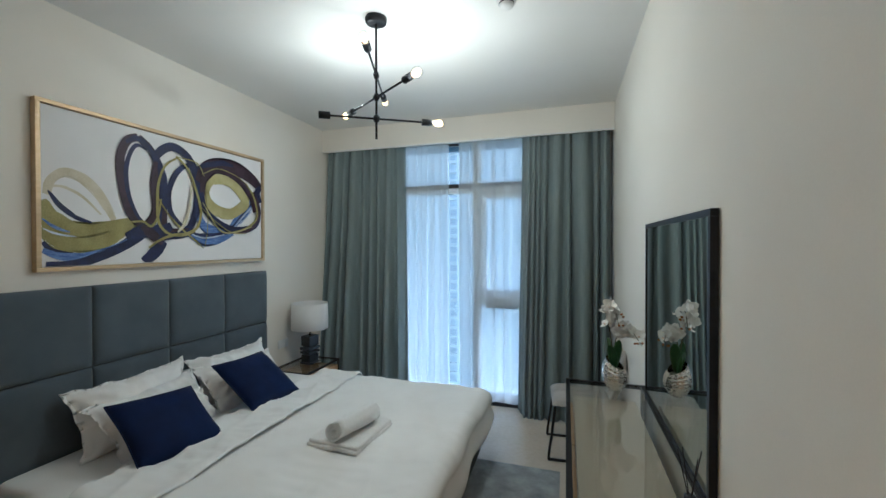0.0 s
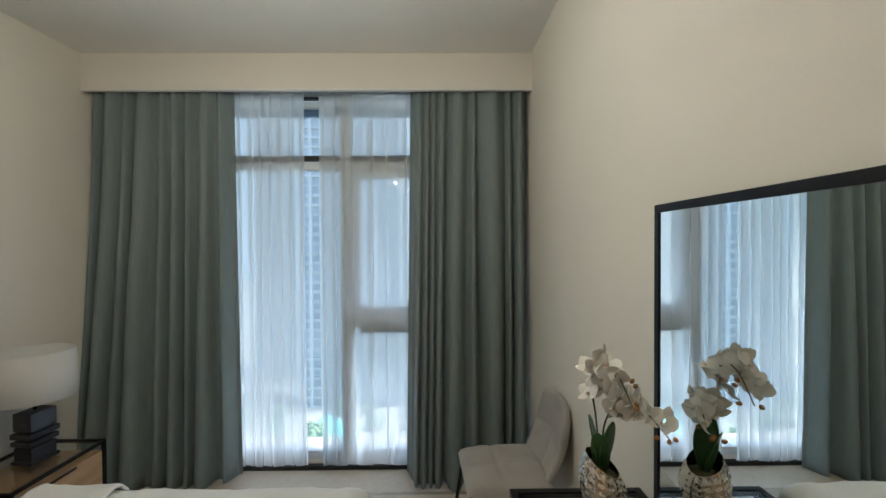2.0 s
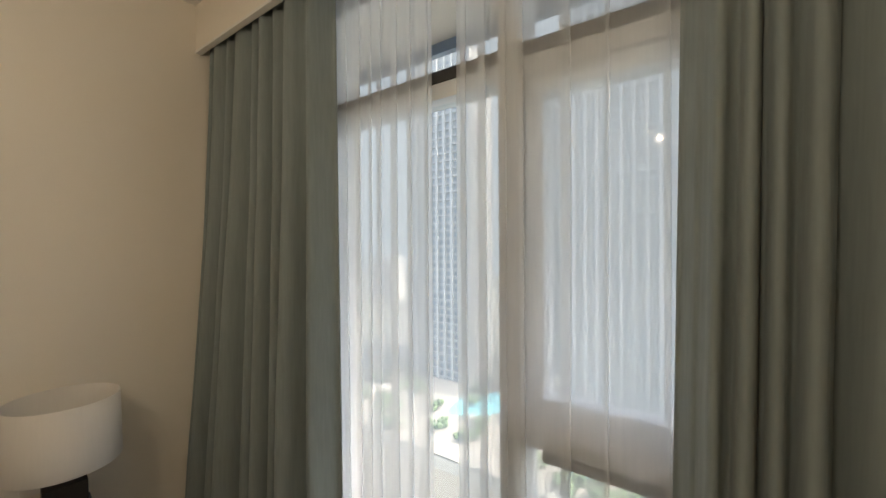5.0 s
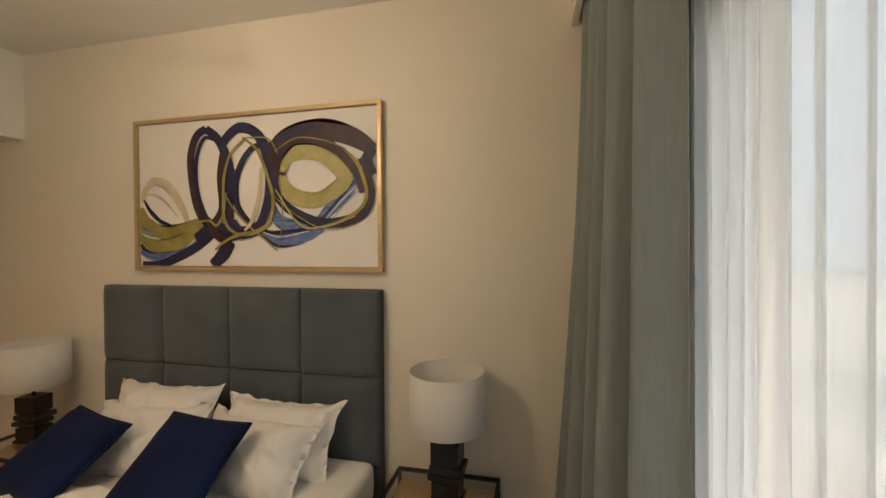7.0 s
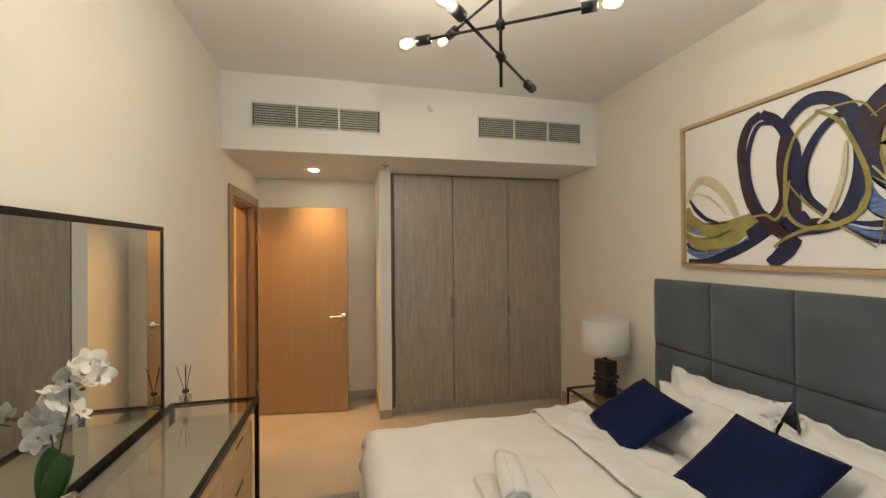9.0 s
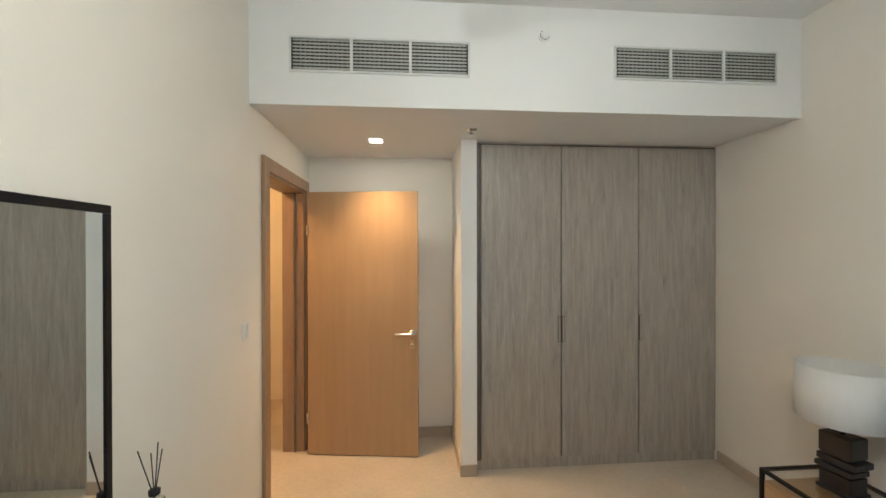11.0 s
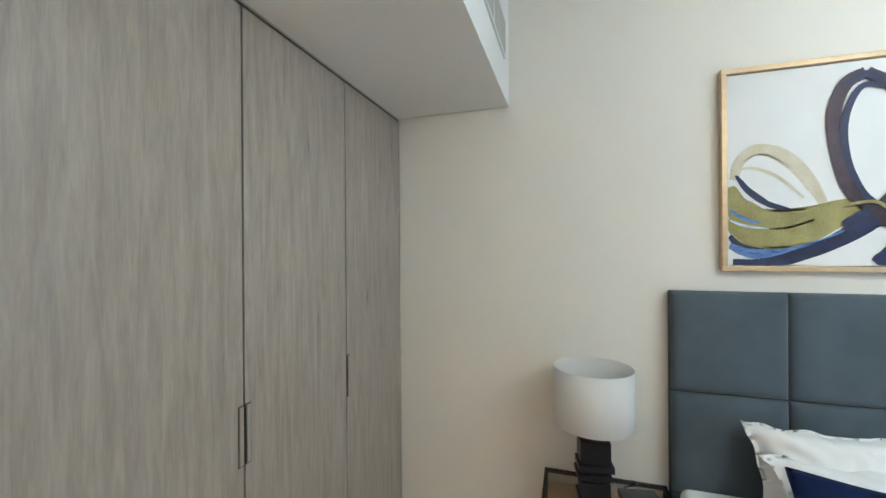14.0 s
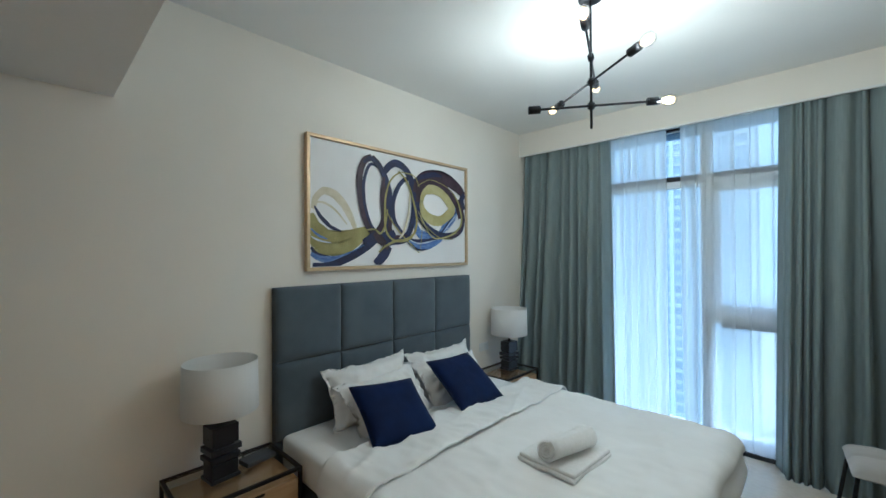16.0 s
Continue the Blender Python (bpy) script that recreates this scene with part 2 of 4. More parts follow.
# ---- shape helpers ----


def link_mesh(name, bm, material, smooth=False):
    me = bpy.data.meshes.new(name)
    bmesh.ops.recalc_face_normals(bm, faces=bm.faces)
    if smooth:
        for f in bm.faces:
            f.smooth = True
    bm.to_mesh(me)
    bm.free()
    for m in material if isinstance(material, (list, tuple)) else [material]:
        me.materials.append(m)
    return me


def part(name, bm, material, parent, label="", smooth=False):
    ob = new(name, link_mesh(name, bm, material, smooth))
    ob.parent = parent
    if label:
        tagged(ob, label)
    return ob


def again(ob, m):
    """Another part on the same mesh."""
    o = new(ob.name, ob.data)
    o.parent = ob.parent
    o.matrix_local = m
    for key in ("label",):
        if key in ob:
            o[key] = ob[key]
    return o


def thing(name, m, label, category, group=""):
    ob = new(name)
    ob.empty_display_size = .05
    ob.matrix_world = m
    return tagged(ob, label, category, group)


def setting(name, bm, material, label, category="", smooth=False):
    return tagged(new(name, link_mesh(name, bm, material, smooth)), label, category, kind="structure")


def bx(x0, x1, y0, y1, z0, z1, bevel=0.0, seg=2, bm=None):
    """A box; with bm it is added to that one."""
    b = bmesh.new()
    bmesh.ops.create_cube(b, size=1, matrix=Matrix.Translation(((x0 + x1) / 2, (y0 + y1) / 2, (z0 + z1) / 2)) @ Matrix.Diagonal((abs(x1 - x0), abs(y1 - y0), abs(z1 - z0), 1)))
    if bevel:
        bmesh.ops.bevel(b, geom=b.edges[:], offset=bevel, segments=seg, affect="EDGES", profile=.6)
    if bm is None:
        return b
    return join(bm, b)


def join(bm, other):
    me = bpy.data.meshes.new("tmp")
    other.to_mesh(me)
    other.free()
    bm.from_mesh(me)
    bpy.data.meshes.remove(me)
    return bm


def tube(points, r, seg=10, taper=1.0, bm=None):
    """A round bar along points."""
    b = bm or bmesh.new()
    pts = [Vector(p) for p in points]
    rings = []
    for i, p in enumerate(pts):
        d = (pts[min(i + 1, len(pts) - 1)] - pts[max(i - 1, 0)]).normalized()
        q = d.to_track_quat("Z", "Y")
        rr = r * (1 + (taper - 1) * i / max(1, len(pts) - 1))
        rings.append([b.verts.new(p + q @ Vector((math.cos(a) * rr, math.sin(a) * rr, 0))) for a in (2 * math.pi * k / seg for k in range(seg))])
    for a, c in zip(rings, rings[1:]):
        for k in range(seg):
            b.faces.new((a[k], a[(k + 1) % seg], c[(k + 1) % seg], c[k]))
    b.faces.new(rings[0][::-1])
    b.faces.new(rings[-1])
    return b


def lathe(profile, seg=28, m=None):
    """Turns a profile of (radius, height) round z."""
    b = bmesh.new()
    rings = [[b.verts.new((r * math.cos(a), r * math.sin(a), z)) for a in (2 * math.pi * k / seg for k in range(seg))] for r, z in profile]
    for a, c in zip(rings, rings[1:]):
        for k in range(seg):
            b.faces.new((a[k], a[(k + 1) % seg], c[(k + 1) % seg], c[k]))
    if profile[0][0] > 0:
        b.faces.new(rings[0][::-1])
    if profile[-1][0] > 0:
        b.faces.new(rings[-1])
    bmesh.ops.remove_doubles(b, verts=b.verts, dist=1e-5)
    if m is not None:
        b.transform(m)
    return b


def sheet(nu, nv, f):
    """A grid of nu x nv cells through f(u, v)."""
    b = bmesh.new()
    g = [[b.verts.new(f(i / nu, j / nv)) for j in range(nv + 1)] for i in range(nu + 1)]
    for i in range(nu):
        for j in range(nv):
            b.faces.new((g[i][j], g[i + 1][j], g[i + 1][j + 1], g[i][j + 1]))
    return b


def wob(x, y, z, s):
    return noise.noise(Vector((x * s, y * s, z * s)))


def curve(pts, n=10):
    """Smooth points through control points."""
    p = [Vector(q) for q in pts]
    p = [2 * p[0] - p[1]] + p + [2 * p[-1] - p[-2]]
    out = []
    for i in range(1, len(p) - 2):
        for k in range(n):
            t = k / n
            out.append(.5 * (2 * p[i] + (p[i + 1] - p[i - 1]) * t + (2 * p[i - 1] - 5 * p[i] + 4 * p[i + 1] - p[i + 2]) * t * t + (3 * p[i] - p[i - 1] - 3 * p[i + 1] + p[i + 2]) * t ** 3))
    return out + [p[-2]]

# ---- the room: sizes ----
W, H = 3.235, 3.035            # from the bed wall to the mirror wall, floor to ceiling
SOF_Y, SOF_Z = .673, 2.437     # front and underside of the dropped ceiling
BACK = -.575                   # back wall of the entry
PEL_Y, PEL_Z = 4.405, 2.782    # curtain pelmet
WIN_Y = 4.67                   # inner face of the window wall
CH_Y, CH_Z = 4.13, -.12        # the floor falls to a shallow channel under the curtains
D0, D1, DH = -.43, .43, 2.13  # door opening

b = bx(-.3, W + 2.0, -1.7, CH_Y, -.26, 0)
for y0, y1, za, zb in ((CH_Y, CH_Y + .22, 0, CH_Z), (CH_Y + .22, WIN_Y + .5, CH_Z, CH_Z)):
    join(b, sheet(1, 1, lambda u, v: (-.3 + (W + 2.3) * u, y0 + (y1 - y0) * v, za + (zb - za) * v)))
bx(-.3, W + 2.0, CH_Y, WIN_Y + .5, -.30, -.26, bm=b)
setting("floor", b, FLOOR, "pale beige polished porcelain floor", "floor")
setting("ceiling", bx(-.2, W + .2, SOF_Y, WIN_Y + .3, H, H + .12), WHITE, "flat white painted ceiling", "ceiling")
setting("wall_west", bx(-.2, 0, BACK - .2, WIN_Y + .3, -.26, H + .1), WALL, "cream painted wall behind the bed", "wall")
b = bx(W, W + .16, D1, WIN_Y + .3, -.26, H + .1)
bx(W, W + .16, BACK - .2, D0, 0, H + .1, bm=b)
bx(W, W + .16, D0, D1, DH, H + .1, bm=b)
setting("wall_east", b, WALL, "cream painted wall with the door opening", "wall")
setting("wall_south", bx(0, W, BACK - .2, BACK, 0, H), WALL, "cream painted back wall of the entry", "wall")
setting("ceiling_soffit", bx(0, W, BACK, SOF_Y, SOF_Z, H + .1), WHITE, "white dropped ceiling over wardrobe and entry", "ceiling")
setting("wall_fin", bx(1.888, 2.0, BACK, .058, 0, SOF_Z), WHITE, "white wall end beside the wardrobe", "wall")
setting("curtain_pelmet", bx(0, W, PEL_Y, PEL_Y + .025, PEL_Z, H), WALL, "cream pelmet board hiding the curtain track", "pelmet")
setting("pelmet_edge", bx(0, W, PEL_Y - .003, PEL_Y + .028, PEL_Z - .014, PEL_Z), WHITE, "white bottom edge of the pelmet", "trim")
WX0, WX1, WZ0, WZ1 = .78, 2.75, -.06, 2.88
b = bx(0, WX0, WIN_Y, WIN_Y + .25, -.26, H)
bx(WX1, W, WIN_Y, WIN_Y + .25, -.26, H, bm=b)
bx(WX0, WX1, WIN_Y, WIN_Y + .25, -.26, WZ0, bm=b)
bx(WX0, WX1, WIN_Y, WIN_Y + .25, WZ1, H, bm=b)
setting("wall_north", b, WALL, "cream window wall behind the curtains", "wall")


def skirting(name, x0, x1, y0, y1):
    setting(name, bx(x0, x1, y0, y1, 0, .085, .003), SKIRT, "beige skirting along the wall", "baseboard")


skirting("baseboard", 0, .012, .02, CH_Y)
skirting("baseboard", W - .012, W, D1 + .075, CH_Y)
skirting("baseboard", 2.0, W, BACK, BACK + .012)
skirting("baseboard", 1.888, 2.0, .058, .07)
skirting("baseboard", 2.0, 2.012, BACK + .012, .07)

# passage beyond the door
for n, a in {"wall_passage_far": (W + 1.35, W + 1.5, -1.7, 2.2), "wall_passage_south": (W + .16, W + 1.35, -1.7, -1.55), "wall_passage_north": (W + .16, W + 1.35, 2.05, 2.2),
             "wall_passage_side": (W, W + .16, -1.7, BACK - .2)}.items():
    setting(n, bx(a[0], a[1], a[2], a[3], 0, 2.6), WALL, "cream passage wall beyond the open door", "wall")
setting("ceiling_passage", bx(W + .16, W + 1.5, -1.7, 2.2, 2.6, 2.7), WHITE, "white passage ceiling", "ceiling")
skirting("baseboard", W + 1.338, W + 1.35, -1.55, 2.05)

# ---- window ----
win = thing("window_1", pose(0, 0, 0), "tall aluminium window with fanlights over a fixed and an opening light", "window")
win["kind"] = "structure"
FY0, FY1 = WIN_Y + .01, WIN_Y + .12
for n, (x0, x1, z0, z1) in {"jamb": (WX0, WX0 + .09, WZ0, WZ1), "jamb_end": (WX1 - .09, WX1, WZ0, WZ1), "sill": (WX0 + .09, WX1 - .09, WZ0, WZ0 + .07),
                            "head": (WX0 + .09, WX1 - .09, WZ1 - .06, WZ1), "mullion": (1.785, 1.865, WZ0 + .07, WZ1 - .06)}.items():
    part("mullion" if n == "mullion" else "window_frame", bx(x0, x1, FY0 - (.03 if n == "mullion" else 0), FY1, z0, z1, .004), ALU, win)
for x0, x1 in ((WX0 + .09, 1.785), (1.865, WX1 - .09)):
    part("transom", bx(x0, x1, FY0, FY1, 2.25, 2.315, .004), ALU, win)
    part("gasket", bx(x0, x1, FY0 - .004, FY0 + .03, 2.315, 2.36), GASKET, win, "black gap under the transom")
    part("gasket", bx(x0, x1, FY0 - .004, FY0 + .03, 2.80, 2.822), GASKET, win, "black gasket at the window head")
    part("pane", bx(x0, x1, FY0 + .055, FY0 + .063, 2.36, 2.80), PANE, win).visible_shadow = False
part("transom", bx(1.865, WX1 - .09, FY0, FY1, .99, 1.10, .004), ALU, win)
part("gasket", bx(1.93, WX1 - .16, FY0 - .004, FY0 + .03, .955, .99), GASKET, win, "black gap under the transom")
b = bx(1.87, 1.93, FY0 + .01, FY1 - .01, 1.10, 2.25, .003)
bx(WX1 - .16, WX1 - .1, FY0 + .01, FY1 - .01, 1.10, 2.25, .003, bm=b)
bx(1.93, WX1 - .16, FY0 + .01, FY1 - .01, 2.185, 2.25, .003, bm=b)
bx(1.93, WX1 - .16, FY0 + .01, FY1 - .01, 1.10, 1.16, .003, bm=b)
part("sash", b, ALU, win)
for x0, x1, z0, z1 in ((WX0 + .09, 1.785, WZ0 + .07, 2.25), (1.93, WX1 - .16, 1.16, 2.185), (1.865, WX1 - .09, WZ0 + .07, .99)):
    part("pane", bx(x0, x1, FY0 + .055, FY0 + .063, z0, z1), PANE, win).visible_shadow = False
part("track", bx(WX0, WX1, FY0 - .05, FY0, CH_Z, CH_Z + .035, .003), GASKET, win, "black floor track under the window")

# ---- curtains ----


def drape(x0, x1, flare0, flare1, yc, z0, z1, folds, label, seed, inner, lean):
    """A heavy curtain hung in round folds of the widths given, pinched at the heading, flaring at the hem."""
    rnd = random.Random(seed)
    total = sum(folds)
    starts = [sum(folds[:k]) / total for k in range(len(folds))]
    wander = [(rnd.uniform(-1, 1), rnd.uniform(0, 6.28), rnd.uniform(.8, 1.15)) for _ in folds] + [(0, 0, 1)]
    per = 18

    def f(u, v):
        h = 1 - v                                   # 0 at the heading, 1 at the hem
        q = u * len(folds)
        k = min(len(folds) - 1, int(q + 1e-9))
        p = q - k
        w = folds[k] / total
        shift = [0 if i in (0, len(folds)) else .34 * w * wander[i][0] * math.sin(1.9 * h + wander[i][1]) for i in (k, k + 1)]
        c = .05 * min(1, .35 + h)
        us = starts[k] + w * (p + c * math.sin(4 * math.pi * p)) + shift[0] * (1 - p) + shift[1] * p
        x = (x0 - flare0 * h) * (1 - us) + (x1 + flare1 * h) * us
        wide = w * (x1 - x0)
        depth = min(.07, .46 * wide + .006) * wander[k][2] * (.5 + .5 * min(1, h * 1.6))
        wave = math.cos(2 * math.pi * p)
        fine = .12 * math.cos(4 * math.pi * p + wander[k][1]) * math.exp(-((h - .05) / .2) ** 2)
        y = yc + depth * (wave + fine) - lean * h ** 1.7 * (1 - us if inner > 0 else .5) + .005 * wob(x * 2, v * 3, seed, 2.2)
        edge = us - .90 if inner > 0 else .10 - us  # the edge by the glass turns back to the window
        if edge > 0:
            g = min(1, edge / .10)
            g = g * g * (3 - 2 * g)
            y = y * (1 - g) + 4.585 * g
        return (x, y, z0 + (z1 - z0) * v)

    t = thing("drape", pose(0, 0, 0), label, "curtain", "window curtains")
    ob = part("cloth", sheet(per * len(folds), 30, f), DRAPE, t, smooth=True)
    md = ob.modifiers.new("thickness", "SOLIDIFY")
    md.thickness = .003
    part("heading_tape", sheet(per * len(folds), 1, lambda u, v: tuple(Vector(f(u, 1)) + Vector((0, -.006, -.02 - .045 * (1 - v))))), DRAPE, t, smooth=True)
    part("hem", sheet(per * len(folds), 1, lambda u, v: tuple(Vector(f(u, .03 * v)) + Vector((0, -.004, 0)))), DRAPE, t, smooth=True)
    return t


def voile(x0, x1, yc, z0, z1, pleats, amp, label, seed):
    """A thin curtain: nearly flat, doubled back on itself at each pleat (place along it, width of the overlap)."""
    rnd = random.Random(seed)
    plan = [(x0, 0)]
    for k, (at, w) in enumerate(pleats):
        x = x0 + (x1 - x0) * at
        side = 1 if k % 2 else -1
        plan += [((plan[-1][0] + x - w) / 2, side * amp), (x - w * .5, side * amp * .4), (x + w * .55, -amp * .5), (x + w * .62, amp * .1), (x + w * .45, amp * .7),
                 (x - w * .45, amp * .5), (x - w * .55, amp * 1.1), (x - w * .4, amp * 1.5), (x + w * .7, amp * 1.2)]
    plan.append((x1, 0))
    path = curve([(a, b_, 0) for a, b_ in plan], 4)
    n = len(path) - 1
    ph = [rnd.uniform(0, 6.28) for _ in range(3)]

    def f(u, v):
        p = path[min(n, int(round(u * n)))]
        h = 1 - v
        sway = .007 * math.sin(2.2 * h + 9 * p.x + ph[0]) + .004 * math.sin(5 * h + 23 * p.x + ph[1])
        top = -.014 * abs(math.sin(p.x * 20 + ph[2])) if v == 1 else 0
        return (p.x + sway * h, yc + p.y * (.6 + .5 * h) + .004 * math.sin(14 * p.x + ph[1] + 2 * h), z0 + (z1 - z0) * v + top)

    t = thing("sheer_curtain", pose(0, 0, 0), label, "curtain", "sheer curtains")
    part("cloth", sheet(n, 22, f), SHEER, t, smooth=True)
    part("heading_tape", sheet(n, 1, lambda u, v: tuple(Vector(f(u, .985 + .015 * v)) + Vector((0, -.003, 0)))), SHEER, t, smooth=True)
    part("hem", sheet(n, 1, lambda u, v: tuple(Vector(f(u, .03 * v)) + Vector((0, -.003, 0)))), SHEER, t, smooth=True)
    return t


drape(.03, 1.0, .07, .03, 4.475, CH_Z + .01, 2.86, (16, 44, 26, 60, 22, 38, 18, 54, 30), "grey-green floor-length drape drawn to the wall", 3, 1, .16)
drape(2.345, 3.20, .045, .005, 4.475, CH_Z + .01, 2.86, (18, 14, 22, 15, 26, 56, 24, 60, 22, 34), "grey-green floor-length drape gathered by the window", 8, -1, .16)
voile(.94, 1.515, 4.622, CH_Z + .045, 2.83, ((.12, .022), (.26, .03), (.40, .02), (.50, .03), (.66, .035), (.80, .02), (.95, .014)), .009, "white translucent voile hanging before the window", 5)
voile(1.63, 2.47, 4.625, CH_Z + .045, 2.83, ((.03, .02), (.12, .03), (.22, .022), (.30, .016), (.47, .03), (.62, .012), (.80, .014)), .008, "white translucent voile gathered along the window", 11)
rail = thing("curtain_rail", pose(0, 0, 0), "white double curtain rail behind the pelmet", "curtain rail")
part("track", bx(.01, W - .01, 4.48, 4.51, 2.88, 2.905), PLASTIC, rail)
part("track", bx(.01, W - .01, 4.60, 4.62, 2.85, 2.875), PLASTIC, rail)
part("bracket", bx(.01, W - .01, 4.44, WIN_Y - .002, 2.91, 2.93), PLASTIC, rail)

# ---- wardrobe ----
ward = thing("wardrobe", pose(0, 0, 0), "built-in wardrobe with three grey-brown wood-grain doors, closed", "wardrobe")
b = bx(.004, 1.884, BACK + .004, -.03, .075, SOF_Z - .006)
part("body", b, WARD_DARK, ward)
part("plinth", bx(.004, 1.884, -.05, -.012, 0, .074, .002), WARD, ward, "wood-grain plinth")
part("side_strip", bx(1.848, 1.884, -.03, -.004, .075, SOF_Z - .012, .002), WARD_DARK, ward)
part("top_strip", bx(.004, 1.845, -.03, -.006, SOF_Z - .019, SOF_Z - .012, .001), WARD_DARK, ward)
part("shadow_trim", bx(.004, 1.884, -.012, -.002, SOF_Z - .011, SOF_Z - .002), CHROME, ward, "thin pale metal trim at the ceiling")
for x0, x1, h in ((.006, .624, (.602, .624)), (.632, 1.233, (1.211, 1.233)), (1.241, 1.845, (1.241, 1.263))):
    d = part("door", bx(x0, x1, -.028, 0, .08, SOF_Z - .022, .0015), WARD, ward)
    hx0, hx1 = h
    hd = part("handle", bx(hx0, hx1, -.02, .0035, .945, 1.14, .0015), WARD_DARK, d, "recessed dark finger pull")
    part("handle_lip", bx(hx0 + .004, hx1 - .004, .0035, .0055, .95, 1.135), WARD, hd)

# ---- door ----
dr = thing("door_1", pose(0, 0, 0), "wood casing of the entry door in warm veneer", "door frame")
dr["kind"] = "structure"
for n, a in {"jamb": (D0 - .002, D0 + .03, 0, DH), "jamb_near": (D1 - .03, D1 + .002, 0, DH), "head": (D0 + .03, D1 - .03, DH - .03, DH)}.items():
    part("door_lining", bx(W - .004, W + .168, a[0], a[1], a[2], a[3], .002), CASING, dr)
    if n != "head":
        part("door_stop", bx(W + .06, W + .075, a[0] + (.03 if n == "jamb" else -.012), a[1] + (.012 if n == "jamb" else -.03), 0, DH - .03), WARD_DARK, dr)
part("casing", bx(W - .022, W - .001, D0 - .075, D0 + .012, 0, DH + .07, .003), CASING, dr)
part("casing", bx(W - .022, W - .001, D1 - .012, D1 + .075, 0, DH + .07, .003), CASING, dr)
part("casing", bx(W - .022, W - .001, D0 + .012, D1 - .012, DH - .012, DH + .07, .003), CASING, dr)
leaf = thing("door_leaf", pose(W - .05, D0 + .075, 0, 0, 0, 172.5), "open flush wooden door with a nickel lever handle", "door")
part("panel", bx(0, .885, -.02, .02, .008, 2.1, .002), DOOR, leaf)
for y in (-.02,):
    hx, hz = .842, .985
    plate = part("rose", lathe([(.0, 0), (.026, 0), (.026, .006), (.022, .009), (0, .009)], 20, pose(hx, y, hz, 90)), CHROME, leaf, "round nickel rose", True)
    part("lever", tube(curve([(hx, y - .008, hz), (hx, y - .05, hz), (hx - .02, y - .058, hz), (hx - .13, y - .058, hz)], 6), .0095), CHROME, leaf, "nickel lever handle", True)
    part("lock_plate", bx(hx - .022, hx + .022, y - .008, y, hz - .125, hz - .06, .003), BRASS, leaf, "brass lock plate")
    part("key_cylinder", lathe([(0, 0), (.011, 0), (.011, .014), (0, .014)], 14, pose(hx, y - .008, hz - .09, 90)), CHROME, leaf, "", True)
part("hinge", bx(-.008, .01, -.026, -.012, .25, .34, .002), CHROME, leaf)
part("hinge", bx(-.008, .01, -.026, -.012, 1.75, 1.84, .002), CHROME, leaf)
part("latch", bx(.885, .888, -.011, .011, .92, 1.08, .001), CHROME, leaf)

# ---- air vents and fittings ----


def vent(x0, x1, z0, z1):
    t = thing("air_vent", pose(x0, SOF_Y, z0), "white wall grille of three louvred sections", "vent", "air vents")
    w, h = x1 - x0, z1 - z0
    # No duct is cut: this flat plate's dark colour stands in for its shade.
    part("backing", bx(0, w, -.0, .002, 0, h), DARK, t, "dark plate painted as the shaded duct behind the louvres")
    for a in ((-.012, w + .012, h, h + .012), (-.012, w + .012, -.012, 0), (-.012, 0, 0, h), (w, w + .012, 0, h)):
        part("frame", bx(a[0], a[1], 0, .012, a[2], a[3], .002), VENT, t)
    for k in (1, 2):
        part("divider", bx(w * k / 3 - .008, w * k / 3 + .008, .002, .012, 0, h), VENT, t)
    vane = part("vane", bx(-.0012, .0012, .002, .0035, 0, h), SLAT, t, "thin upright vane")
    step = w / 3 / 13
    vane.matrix_local = pose(step, 0, 0)
    for i in range(2, 39):
        if i % 13:
            again(vane, pose(step * i, 0, 0))
    first = None
    n = 9
    for k in range(3):
        for i in range(n):
            m = pose(w * k / 3, .006, h * (i + .5) / n)
            if first is None:
                sb = bx(.009, w / 3 - .009, -.005, .005, -.0045, .0045)
                bmesh.ops.rotate(sb, verts=sb.verts, matrix=Matrix.Rotation(radians(-28), 3, "X"))
                first = part("slat", sb, SLAT, t)
                first.matrix_local = m
            else:
                again(first, m)


vent(2.04, 3.01, 2.628, 2.80)
vent(.178, 1.172, 2.642, 2.815)


def detector(name, m, r, h, label):
    t = thing(name, m, label, "detector")
    part("base", lathe([(0, 0), (r, 0), (r, h * .4), (r * .92, h * .5), (0, h * .5)], 28), PLASTIC, t, "", True)
    part("sensor_head", lathe([(r * .75, h * .5), (r * .72, h * .8), (r * .55, h), (0, h)], 28), PLASTIC, t, "", True)
    part("sensor_slot", lathe([(r * .78, h * .52), (r * .78, h * .62)], 28), DARK, t, "dark slot round the head", True)


detector("smoke_detector", pose(2.47, 2.52, H, 180), .055, .05, "round white smoke detector on the ceiling")
detector("heat_sensor", pose(1.60, SOF_Y, 2.865, -90), .035, .03, "small round white sensor on the dropped ceiling face")
sp = thing("sprinkler", pose(1.965, .304, SOF_Z, 180), "chrome ceiling sprinkler head with round rosette", "sprinkler")
part("rosette", lathe([(0, 0), (.04, 0), (.036, .006), (0, .008)], 24), CHROME, sp, "", True)
part("stem", lathe([(.011, .006), (.011, .03), (0, .03)], 12), CHROME, sp, "", True)
part("deflector", lathe([(0, .03), (.018, .03), (.018, .033), (0, .034)], 16), CHROME, sp, "", True)
dl = thing("downlight", pose(2.617, -.015, SOF_Z), "square recessed ceiling downlight, lit warm", "ceiling light")
part("bezel", bx(-.055, .055, -.055, .055, -.004, 0, .001), PLASTIC, dl)
part("lens", bx(-.038, .038, -.038, .038, -.007, -.004, .001), DOWN, dl, "glowing warm lens")
